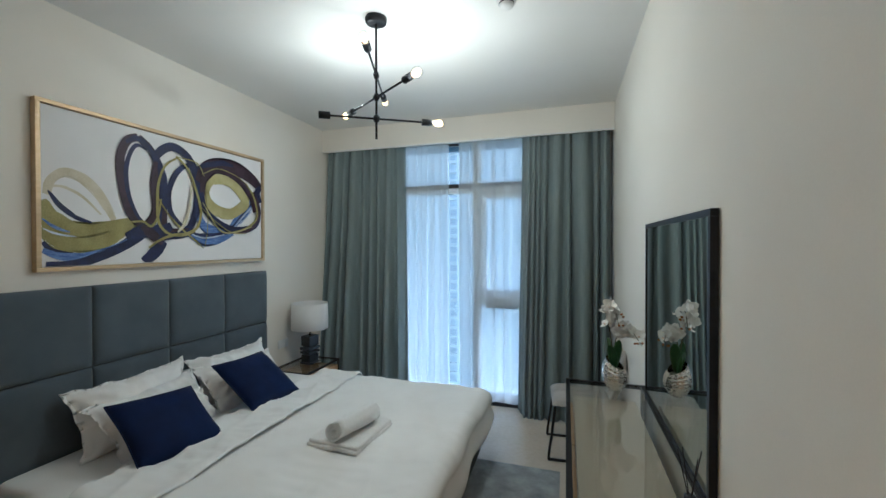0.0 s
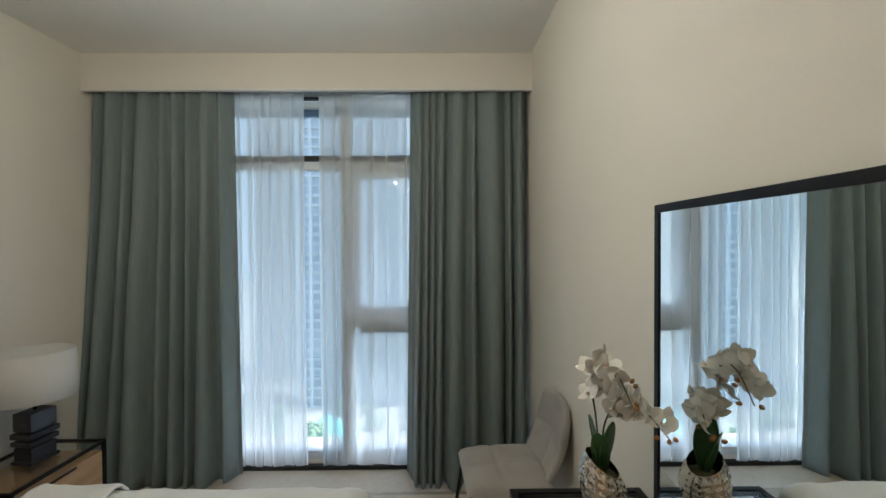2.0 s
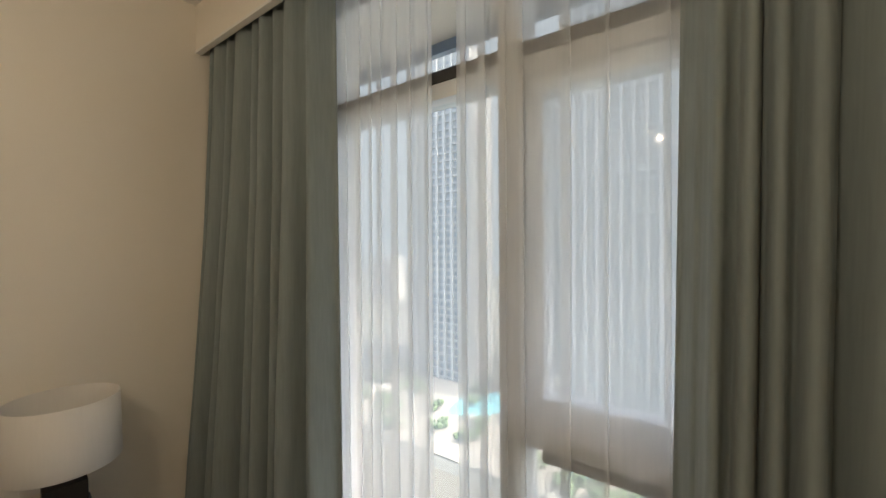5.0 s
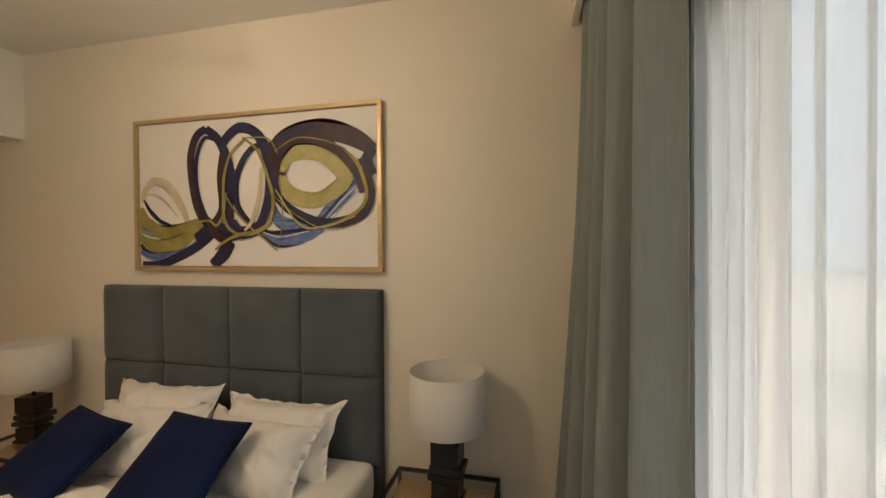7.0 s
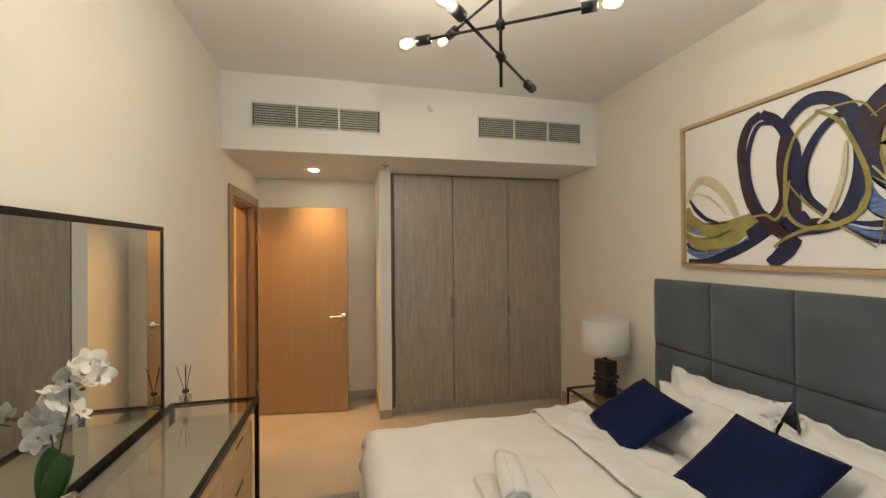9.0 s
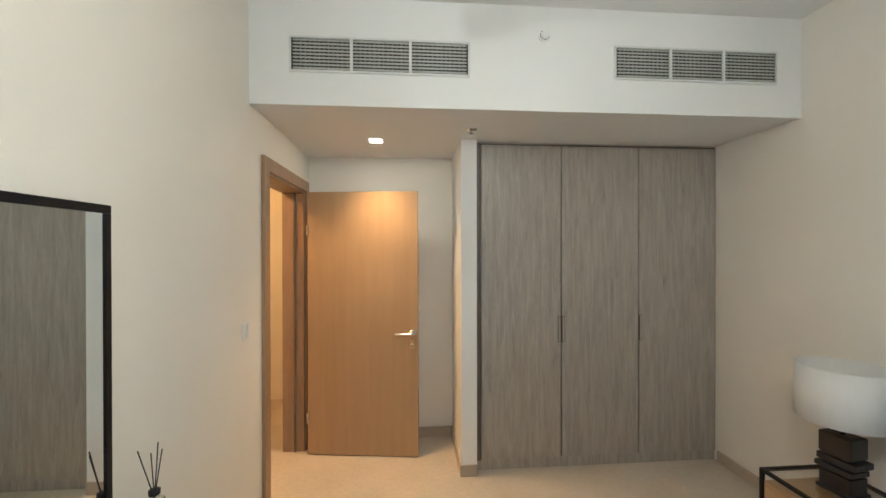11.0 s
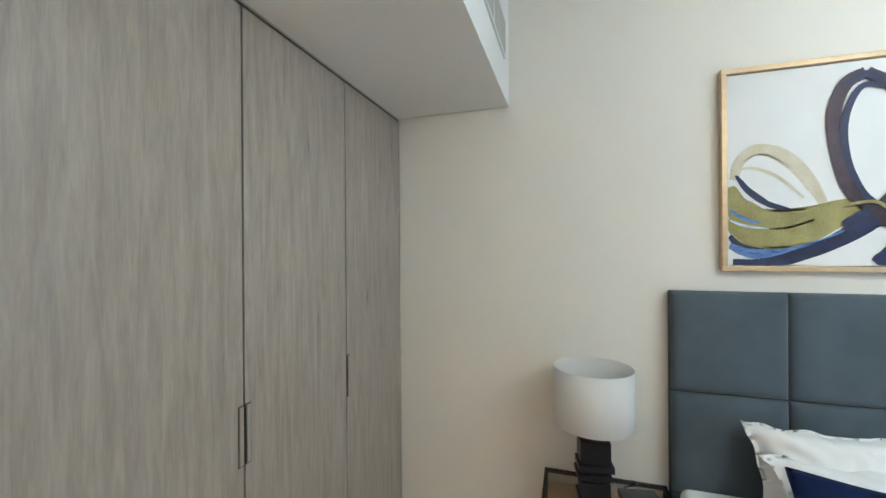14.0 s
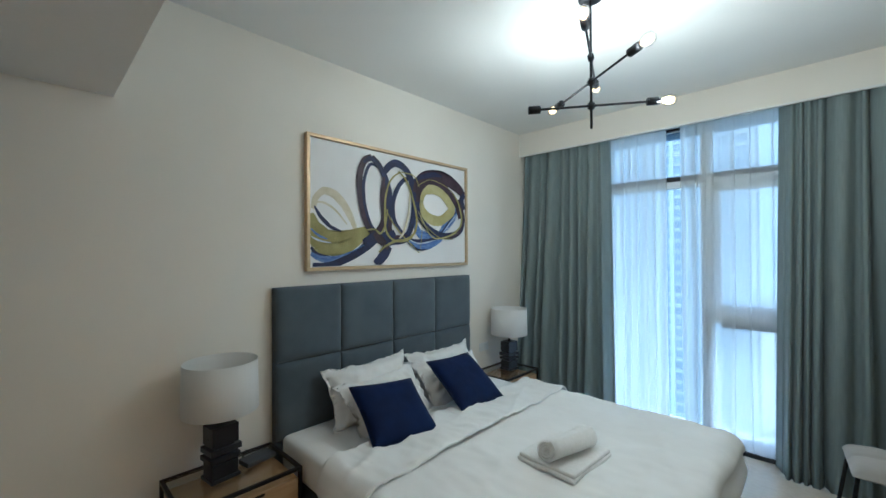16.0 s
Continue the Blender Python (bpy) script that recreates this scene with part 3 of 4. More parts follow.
lamp("downlight_lamp", "SPOT", look((2.617, -.015, SOF_Z - .02), (2.617, -.0151, 0)), DOWNLIGHT, (1, .53, .19), radius=.09, cone=104, blend=.9)
pd = thing("passage_light", pose(W + .75, .1, 2.6), "round warm ceiling light in the passage", "ceiling light")
part("lens", lathe([(0, -.02), (.11, -.02), (.12, 0), (0, 0)], 24), HALL, pd)
lamp("passage_lamp", "POINT", pose(W + .75, .1, 2.5), PASSAGE, (1, .46, .12), radius=.1)


def plate(name, m, w, h, label, n):
    t = thing(name, m, label, "switch")
    part("plate", bx(-w / 2, w / 2, -h / 2, h / 2, 0, .008, .002), PLASTIC, t)
    for i in range(n):
        part("rocker", bx(-w / 2 + w * i / n + .006, -w / 2 + w * (i + 1) / n - .006, -h / 2 + .01, h / 2 - .01, .008, .011, .001), PLASTIC, t)


plate("light_switch", pose(W, .73, 1.22, 90, 0, -90), .085, .085, "white double light switch on the cream wall", 2)
plate("wall_socket", pose(0, 3.69, .65, 90, 0, 90), .15, .085, "white double wall socket beside the headboard", 2)

# ---- chandelier ----
CX, CY = 1.69, 2.475
ch = thing("chandelier", pose(CX, CY, H), "black metal chandelier with three crossed arms and clear bulbs, lit", "chandelier")
part("canopy", lathe([(0, -.035), (.05, -.035), (.062, -.028), (.065, 0), (0, 0)], 30), BLACK, ch, "round black canopy", True)
part("stem", tube([(0, 0, -.03), (0, 0, 2.307 - H)], .007), BLACK, ch, "", True)
for z, az, la, lb, tilt, watts in ((2.43, 42, .30, .275, .06, (1.6, 0)), (2.56, -34, .31, .31, .01, (.34, .98)), (2.692, -71, .32, .34, .0, (.08, .08))):
    d = Vector((math.cos(radians(az)), math.sin(radians(az)), tilt)).normalized()
    c = Vector((0, 0, z - H))
    arm = part("arm", tube([c - d * lb, c + d * la], .0062), BLACK, ch, "", True)
    part("joint", tube([c - d * .016, c + d * .016], .017, 14), BLACK, arm, "", True)
    part("joint_collar", tube([c + Vector((0, 0, -.02)), c + Vector((0, 0, .02))], .013, 12), BLACK, arm, "", True)
    for e, s, watt in ((c + d * la, d, watts[0]), (c - d * lb, -d, watts[1])):
        part("socket", tube([e, e + s * .006, e + s * .062], .021, 16), BLACK, arm, "black bulb socket", True)
        if watt:
            q = Matrix.Translation(e + s * .062) @ s.to_track_quat("Z", "Y").to_matrix().to_4x4()
            bulb = part("bulb", lathe([(.012, 0), (.014, .012), (.026, .034), (.031, .056), (.026, .078), (.012, .092), (0, .095)], 18, q), BULBGLASS, ch, "clear glass bulb", True)
            bulb.visible_shadow = False
            part("filament", lathe([(0, .012), (.014, .022), (.022, .052), (.016, .075), (0, .084)], 10, q), FILAMENT, bulb, "glowing warm filament", True).visible_shadow = False
            lamp("bulb_lamp", "POINT", Matrix.Translation(Vector((CX, CY, H)) + e + s * .11), BULB * watt, (1, .80, .56), radius=.014)

# ---- bed ----
BX1, BY0, BY1 = 2.15, 1.475, 3.375
bed = thing("bed", pose(0, 0, 0), "double bed with a slate upholstered base, headboard and white mattress", "bed")
part("base", bx(.09, BX1, BY0 + .03, BY1 - .03, .04, .28, .02, 3), BASE, bed, "slate grey fabric base", True)
for x in (.2, BX1 - .1):
    for y in (BY0 + .12, BY1 - .12):
        part("foot", bx(x - .03, x + .03, y - .03, y + .03, 0, .042, .004), BLACKWOOD, bed)
part("mattress", bx(.09, BX1, BY0 + .01, BY1 - .01, .28, .492, .055, 5), LINEN, bed, "mattress in a white fitted sheet", True)
hb = part("headboard_back", bx(.006, .062, 1.462, 3.388, .02, 1.42, .01), BASE, bed)
ys = [1.462, 1.938, 2.42, 2.9, 3.388]
zs = [.06, .44, .935, 1.425]
for i in range(4):
    for j in range(3):
        y0, y1, z0, z1 = ys[i] + .003, ys[i + 1] - .003, zs[j] + .003, zs[j + 1] - .003

        def puff(u, v, y0=y0, y1=y1, z0=z0, z1=z1):
            a, c = math.sin(math.pi * (u - .5)), math.sin(math.pi * (v - .5))
            p = max(0, (1 - abs(a) ** 9)) * max(0, (1 - abs(c) ** 9))
            return (.064 + .031 * p ** .5, y0 + (y1 - y0) * (a + 1) / 2, z0 + (z1 - z0) * (c + 1) / 2)
        part("headboard_panel", sheet(24, 24, puff), HEAD, bed, "padded slate velvet square", True)


def roll_off(s, half, r, drop):
    """Along a cloth: how far out and how far down, for the way s from the middle."""
    sign, s = (1 if s >= 0 else -1), abs(s)
    flat = half - r
    if s <= flat:
        return sign * s, 0
    a = (s - flat) / r
    if a < math.pi / 2:
        return sign * (flat + r * math.sin(a)), r * (1 - math.cos(a))
    return sign * (half + .012 * math.sin(s * 31)), min(drop, r + s - flat - r * math.pi / 2)


def cover(x0, x1, top, drop, half, name, label, over_foot, seed, nu=130, nv=100, wrinkle=.011):
    cy = (BY0 + BY1) / 2
    r = .085
    span = half - r + r * math.pi / 2 + drop - r
    length = (x1 - r - x0) + r * math.pi / 2 + drop - r if over_foot else x1 - x0

    def f(u, v):
        y, dz = roll_off((2 * u - 1) * span, half, r, drop)
        s = v * length
        x, dx = s + x0, 0
        if over_foot and s > x1 - r - x0:
            ex, dx = roll_off(s - (x1 - r - x0) + 1.0, 1.0 + r, r, drop)
            x = x1 - r + ex - 1.0
        z = top - min(drop, math.hypot(dz, dx))
        edge = min(1, (dz + dx) / .12)
        ridge = (1 - abs(wob(x * 1.4 + .3 * y, y * .55, seed + 11, 3.6))) ** 6
        ridge += .7 * (1 - abs(wob(x * .5 - .4 * y, y * 1.2, seed + 17, 5.5))) ** 8
        w = wrinkle * (wob(x, y, seed, 2.3) + .6 * wob(x, y, seed + 3, 6) + .3 * wob(x * .6, y * 2, seed + 7, 11) + .55 * ridge)
        fold = .016 * edge * math.sin(9 * (x if dz > dx else y) + 3 * wob(x, y, seed, 2))
        return (x + (fold if dx > dz else 0), cy + y + (math.copysign(fold, y) if dz >= dx else 0), z + w * (1 - .5 * edge))

    t = thing(name, pose(0, 0, 0), label, "bedding")
    ob = part("cloth", sheet(nu, nv, f), LINEN, t, smooth=True)
    md = ob.modifiers.new("thickness", "SOLIDIFY")
    md.thickness, md.offset = .012, 1
    rim = 0 if over_foot else 1
    part("hem", tube([Vector(f(k / 60, rim)) + Vector((0, 0, .006)) for k in range(61)], .008, 8), LINEN, t, "stitched white hem", True)
    return t


cover(.93, BX1 + .06, .525, .26, .985, "duvet", "smooth white cotton duvet spread over the bed", True, 2)
cover(.70, 1.07, .542, .235, .992, "duvet_fold", "turned-down white top sheet over the duvet", False, 5, nv=34, wrinkle=.026)


def pillow(name, m, w, h, d, material, label, category, seed, group, wr=.012, pinch=.9):
    """A stuffed cushion, w x h and d thick, flat in x-y, with drawn-out corners."""
    t = thing(name, m, label, category, group)
    soft = wr > .02
    n = 40 if soft else 22

    def side(sg):
        def f(u, v):
            a, c = 2 * u - 1, 2 * v - 1
            rim = 1.09 if soft else 1.0          # a flat hem runs round a pillow
            ar, cc = min(1, abs(a) * rim), min(1, abs(c) * rim)
            p = (max(0, 1 - ar ** 4) * max(0, 1 - cc ** 4)) ** .55
            sx = 1 - .07 * (1 - abs(a)) * c * c - .02 * c * c
            x = a * w / 2 * (1 - (1 - pinch) * (1 - c * c) * abs(a))
            y = c * h / 2 * (1 - (1 - pinch) * (1 - a * a) * abs(c))
            cr = wr * wob(x, y, seed + sg, 7) * p + wr * .6 * wob(x * 2, y, seed - sg, 15) * (.3 + .7 * p)
            if soft:
                e = 1 - p
                ang = math.atan2(c, a)
                x += .014 * e * wob(y * 2, x, seed + 3, 7)
                y += .022 * e * wob(x * 2, y, seed + 5, 7)
                cr += .016 * e * wob(x, y, seed + 8, 9)
                cr += .009 * math.sin(17 * ang + 3 * wob(x, y, seed, 4)) * 4 * p * (1 - p) * (.4 + wob(x, y, seed + 2, 3))
                fold = 1 - abs(wob(x * 1.3 + y, y * .6, seed + sg, 5.5))
                cr += .020 * (fold ** 5 - .3) * p
            return (x, y, sg * (d / 2 * p) + cr)
        return f
    b = sheet(n, n, side(1))
    join(b, sheet(n, n, side(-1)))
    bmesh.ops.remove_doubles(b, verts=b.verts, dist=.0005)
    part("cover", b, material, t, smooth=True)
    if material is NAVY:
        q = [(-w / 2, -h / 2), (w / 2, -h / 2), (w / 2, h / 2), (-w / 2, h / 2)]
        for (xa, ya), (xb, yb) in zip(q, q[1:] + q[:1]):
            mid = Vector(((xa + xb) / 2, (ya + yb) / 2, 0)) * pinch
            part("piping", tube(curve([(xa, ya, 0), mid, (xb, yb, 0)], 6), .004, 6), material, t, "navy seam", True)
    return t


def lean(x, y, z, tilt, turn, spin=0):
    """Stands a flat cushion up against the headboard: its x runs along the bed's width."""
    return Matrix.Translation((x, y, z)) @ Euler((0, 0, radians(90 + turn))).to_matrix().to_4x4() @ Euler((radians(tilt), 0, 0)).to_matrix().to_4x4() @ Euler((0, 0, radians(spin))).to_matrix().to_4x4()


pillow("pillow", lean(.235, 2.09, .665, 66, 1), .75, .43, .215, LINEN, "white cotton pillow propped against the headboard", "pillow", 1, "bed pillows", .024, .86)
pillow("pillow", lean(.235, 2.85, .635, 64, -2), .75, .42, .215, LINEN, "white cotton pillow propped against the headboard", "pillow", 7, "bed pillows", .024, .86)
pillow("pillow", lean(.385, 2.12, .615, 50, 3, 2), .72, .43, .215, LINEN, "rumpled white pillow leaning on the one behind", "pillow", 13, "bed pillows", .032, .86)
pillow("pillow", lean(.385, 2.80, .605, 48, -3, -2), .72, .43, .215, LINEN, "rumpled white pillow leaning on the one behind", "pillow", 19, "bed pillows", .032, .86)
pillow("cushion", lean(.65, 1.955, .662, 33, -3.5, -7), .455, .445, .12, NAVY, "square navy velvet cushion lying against the pillows", "cushion", 23, "navy cushions", .005, .95)
pillow("cushion", lean(.64, 2.645, .688, 36, 1.5, -3), .46, .455, .12, NAVY, "square navy velvet cushion lying against the pillows", "cushion", 29, "navy cushions", .005, .95)

tw = thing("folded_towel", pose(1.57, 2.37, .530, 0, 0, -4), "white terry towel folded flat on the bed", "towel", "towels")


def towel_layer(x0, x1, y0, y1, z0, z1, seed):
    b = bx(x0, x1, y0, y1, z0, z1, .011, 3)
    bmesh.ops.subdivide_edges(b, edges=[e for e in b.edges if e.calc_length() > .1], cuts=9, use_grid_fill=True)
    for v in b.verts:
        v.co += Vector((.010 * wob(v.co.y, seed, 0, 6), .012 * wob(v.co.x, seed, 3, 6), .007 * wob(v.co.x, v.co.y, seed, 7)))
    return b


part("lower_fold", towel_layer(-.165, .17, -.20, .20, .004, .028, 2), TOWEL, tw, "", True)
part("upper_fold", towel_layer(-.155, .165, -.19, .195, .025, .048, 7), TOWEL, tw, "", True)


def roll(u, v):
    a = 2 * math.pi * 3.2 * u
    r = .014 + .050 * u + .004 * math.sin(2 * a + 3 * v)
    return (1.06 * r * math.cos(a), .155 * (2 * v - 1) + .007 * math.sin(a) + .008 * u * (1 if v > .5 else -1), .94 * r * math.sin(a) + .004 * wob(u * 9, v * 4, 1, 1))


tr = thing("rolled_towel", pose(1.60, 2.345, .530 + .046 + .06, 0, 0, -14), "white terry towel rolled up on a folded one", "towel", "towels")
ob = part("roll", sheet(96, 8, roll), TOWEL, tr, smooth=True)
md = ob.modifiers.new("thickness", "SOLIDIFY")
md.thickness = .011

# ---- picture ----
PY0, PY1, PZ0, PZ1 = 1.69, 3.392, 1.518, 2.478
pic = thing("framed_painting", pose(.004, PY0, PZ0), "abstract painting of navy, olive and blue loops in a champagne frame", "painting")
PW, PH = PY1 - PY0, PZ1 - PZ0
for y0, y1, z0, z1 in ((0, PW, 0, .024), (0, PW, PH - .024, PH), (0, .024, .024, PH - .024), (PW - .024, PW, .024, PH - .024)):
    part("frame_rail", bx(0, .042, y0, y1, z0, z1, .003), GOLD, pic, "champagne wooden frame")
part("canvas", bx(.0, .024, .028, PW - .028, .028, PH - .028), CANVAS, pic, "white canvas")


def brush(ink, w, swell, *points):
    """A painted stroke through points, in shares of the picture, with ragged bristle trails along its edges."""
    k = next(layers)
    rnd = random.Random(k)
    path = curve([(0, u * PW, v * PH) for u, v in points], 12)
    n = len(path) - 1
    b = bmesh.new()
    off = .0245 + .0003 * k
    bristles = [(0, 1.0, 0, 1)]
    for _ in range(3 if w < .03 else 7):
        a = rnd.uniform(0, .5)
        bristles.append((rnd.choice((-1, 1)) * rnd.uniform(.34, .56), rnd.uniform(.05, .14), a, a + rnd.uniform(.3, .6)))
    for r, (at, share, t0, t1) in enumerate(bristles):
        rows = []
        for i in range(n + 1):
            t = i / n
            if not t0 - 1e-6 <= t <= t1 + 1e-6:
                continue
            d = path[min(n, i + 1)] - path[max(0, i - 1)]
            nrm = Vector((0, -d.z, d.y)).normalized()
            ends = 1 - swell + swell * math.sin(math.pi * t) ** .7
            hw = w / 2 * share * ends * (1 + .15 * wob(t * 7, k, r, 1))
            c = path[i] + nrm * (at * w * ends + .04 * w * wob(t * 5, k + r, 2, 1))
            if r:
                hw *= math.sin(math.pi * min(1, max(0, (t - t0) / (t1 - t0)))) ** .4
            row = []
            for sgn in (-1, 0, 1):
                q = c + nrm * hw * sgn * (1 + .07 * wob(t * 60, k + sgn, r, 1))
                row.append(b.verts.new((off + .0002 * (r > 0), min(PW - .03, max(.03, q.y)), min(PH - .03, max(.03, q.z)))))
            rows.append(row)
        for r0, r1 in zip(rows, rows[1:]):
            for c in (0, 1):
                b.faces.new((r0[c], r0[c + 1], r1[c + 1], r1[c]))
    part("brushstroke", b, INK[ink], pic)


layers = iter(range(100))
brush("sand", 0.055, 0.4, (0.031, 0.452), (0.045, 0.539), (0.082, 0.593), (0.128, 0.576), (0.172, 0.511), (0.207, 0.417), (0.233, 0.322))
brush("sand", 0.016, 0.4, (0.038, 0.503), (0.082, 0.503), (0.136, 0.453), (0.191, 0.352))
brush("olive", 0.135, 0.7, (0.020, 0.417), (0.043, 0.309), (0.108, 0.233), (0.196, 0.235), (0.268, 0.278), (0.341, 0.322))
brush("olive", 0.1, 0.5, (0.020, 0.266), (0.064, 0.183), (0.140, 0.160), (0.218, 0.206), (0.286, 0.278))
brush("navy", 0.028, 0.7, (0.036, 0.474), (0.066, 0.395), (0.109, 0.330), (0.161, 0.297))
brush("blue", 0.016, 0.7, (0.020, 0.309), (0.052, 0.262), (0.095, 0.233))
brush("sky", 0.012, 0.7, (0.021, 0.252), (0.058, 0.222), (0.112, 0.207))
brush("navy", 0.03, 0.4, (0.020, 0.173), (0.050, 0.121), (0.133, 0.091), (0.222, 0.132), (0.302, 0.223))
brush("blue", 0.045, 0.4, (0.020, 0.126), (0.068, 0.089), (0.144, 0.087), (0.227, 0.132), (0.308, 0.212))
brush("navy", 0.052, 0.4, (0.028, 0.043), (0.111, 0.040), (0.204, 0.096), (0.290, 0.168), (0.370, 0.259))
brush("navy", 0.085, 0.2, (0.423, 0.188), (0.392, 0.114), (0.344, 0.032))
brush("blue", 0.075, 0.5, (0.582, 0.425), (0.624, 0.305), (0.702, 0.267), (0.788, 0.316))
brush("blue", 0.075, 0.3, (0.759, 0.276), (0.826, 0.398), (0.881, 0.490), (0.935, 0.597))
brush("navy", 0.014, 0.4, (0.768, 0.291), (0.843, 0.428), (0.921, 0.566))
brush("sky", 0.01, 0.4, (0.787, 0.298), (0.859, 0.429), (0.914, 0.512))
brush("sky", 0.008, 0.4, (0.814, 0.307), (0.876, 0.414), (0.928, 0.500))
brush("blue", 0.055, 0.5, (0.525, 0.260), (0.604, 0.182), (0.702, 0.200), (0.787, 0.255))
brush("navy", 0.03, 0.4, (0.517, 0.284), (0.588, 0.236), (0.702, 0.246), (0.784, 0.285))
brush("sky", 0.01, 0.4, (0.548, 0.245), (0.621, 0.215), (0.735, 0.246))
brush("navy", 0.016, 0.6, (0.548, 0.224), (0.612, 0.158), (0.677, 0.158))
brush("sage", 0.095, 0, (0.617, 0.604), (0.647, 0.698), (0.709, 0.738), (0.787, 0.714), (0.849, 0.625), (0.868, 0.547), (0.818, 0.473), (0.760, 0.433), (0.687, 0.453), (0.633, 0.518), (0.617, 0.604))
brush("brown", 0.056, 0.1, (0.322, 0.914), (0.281, 0.872), (0.256, 0.759), (0.257, 0.625), (0.272, 0.468), (0.296, 0.359), (0.336, 0.300), (0.368, 0.329), (0.396, 0.432), (0.406, 0.580), (0.398, 0.741), (0.367, 0.850), (0.322, 0.914))
brush("navy", 0.026, 0.4, (0.366, 0.836), (0.312, 0.848), (0.278, 0.698), (0.283, 0.516), (0.314, 0.370), (0.345, 0.307))
brush("navy", 0.035, 0.4, (0.276, 0.861), (0.317, 0.903), (0.358, 0.864), (0.389, 0.785), (0.412, 0.738))
brush("navy", 0.06, 0.2, (0.384, 0.790), (0.426, 0.868), (0.470, 0.902), (0.530, 0.860), (0.569, 0.752), (0.585, 0.589), (0.577, 0.440), (0.551, 0.314), (0.521, 0.272))
brush("navy", 0.06, 0.2, (0.384, 0.813), (0.415, 0.703), (0.426, 0.555), (0.418, 0.408), (0.407, 0.283))
brush("brown", 0.04, 0.3, (0.392, 0.766), (0.379, 0.613), (0.388, 0.437), (0.376, 0.318), (0.338, 0.253))
brush("navy", 0.04, 0.3, (0.561, 0.790), (0.516, 0.771), (0.473, 0.687), (0.445, 0.556), (0.451, 0.423), (0.487, 0.331), (0.528, 0.266))
brush("brown", 0.05, 0.4, (0.428, 0.422), (0.429, 0.274), (0.477, 0.254), (0.541, 0.272))
brush("brown", 0.115, 0.45, (0.589, 0.672), (0.628, 0.792), (0.722, 0.850), (0.824, 0.841), (0.906, 0.784), (0.972, 0.707))
brush("navy", 0.04, 0.5, (0.580, 0.782), (0.645, 0.829), (0.723, 0.867), (0.788, 0.867))
brush("brown", 0.06, 0.3, (0.607, 0.559), (0.618, 0.691), (0.680, 0.794), (0.771, 0.785), (0.849, 0.716), (0.908, 0.596), (0.934, 0.469))
brush("navy", 0.062, 0.25, (0.601, 0.589), (0.616, 0.464), (0.678, 0.363), (0.768, 0.297), (0.863, 0.298), (0.934, 0.347), (0.959, 0.451), (0.948, 0.582))
brush("navy", 0.06, 0.3, (0.972, 0.720), (0.949, 0.652), (0.972, 0.567))
brush("brown", 0.03, 0.3, (0.922, 0.664), (0.955, 0.549), (0.956, 0.427), (0.920, 0.329), (0.853, 0.280), (0.768, 0.267))
brush("navy", 0.085, 0.5, (0.272, 0.212), (0.340, 0.256), (0.405, 0.255), (0.455, 0.306))
brush("brown", 0.06, 0.4, (0.332, 0.292), (0.377, 0.226), (0.416, 0.166))
brush("navy", 0.05, 0.5, (0.400, 0.200), (0.461, 0.224), (0.524, 0.248), (0.565, 0.272))
brush("olive", 0.019, 0.4, (0.490, 0.835), (0.431, 0.750), (0.401, 0.614), (0.395, 0.466), (0.401, 0.319), (0.442, 0.242), (0.508, 0.230), (0.569, 0.266))
brush("olive", 0.022, 0.4, (0.479, 0.840), (0.537, 0.751), (0.575, 0.595), (0.598, 0.440), (0.583, 0.308), (0.528, 0.248), (0.461, 0.230), (0.400, 0.188), (0.359, 0.135))
brush("olive", 0.01, 0.4, (0.490, 0.835), (0.580, 0.820), (0.618, 0.727))
brush("olive", 0.012, 0.4, (0.397, 0.502), (0.446, 0.378), (0.509, 0.272), (0.562, 0.200), (0.613, 0.128))
brush("sand", 0.024, 0.5, (0.552, 0.647), (0.542, 0.469), (0.512, 0.314), (0.483, 0.254))
brush("olive", 0.007, 0.4, (0.623, 0.590), (0.635, 0.410), (0.631, 0.260), (0.617, 0.134))
brush("olive", 0.022, 0.5, (0.866, 0.734), (0.918, 0.627), (0.946, 0.482), (0.931, 0.384), (0.867, 0.310), (0.787, 0.270))
brush("olive", 0.008, 0.4, (0.605, 0.738), (0.690, 0.810), (0.787, 0.789), (0.873, 0.729))
brush("olive", 0.008, 0.4, (0.606, 0.458), (0.670, 0.366), (0.768, 0.270), (0.870, 0.262))
brush("sage", 0.012, 0.4, (0.607, 0.506), (0.702, 0.285), (0.800, 0.273), (0.909, 0.329))
brush("olive", 0.017, 0.5, (0.268, 0.308), (0.332, 0.322), (0.368, 0.292), (0.396, 0.366), (0.410, 0.499))

# ---- bedside tables and lamps ----


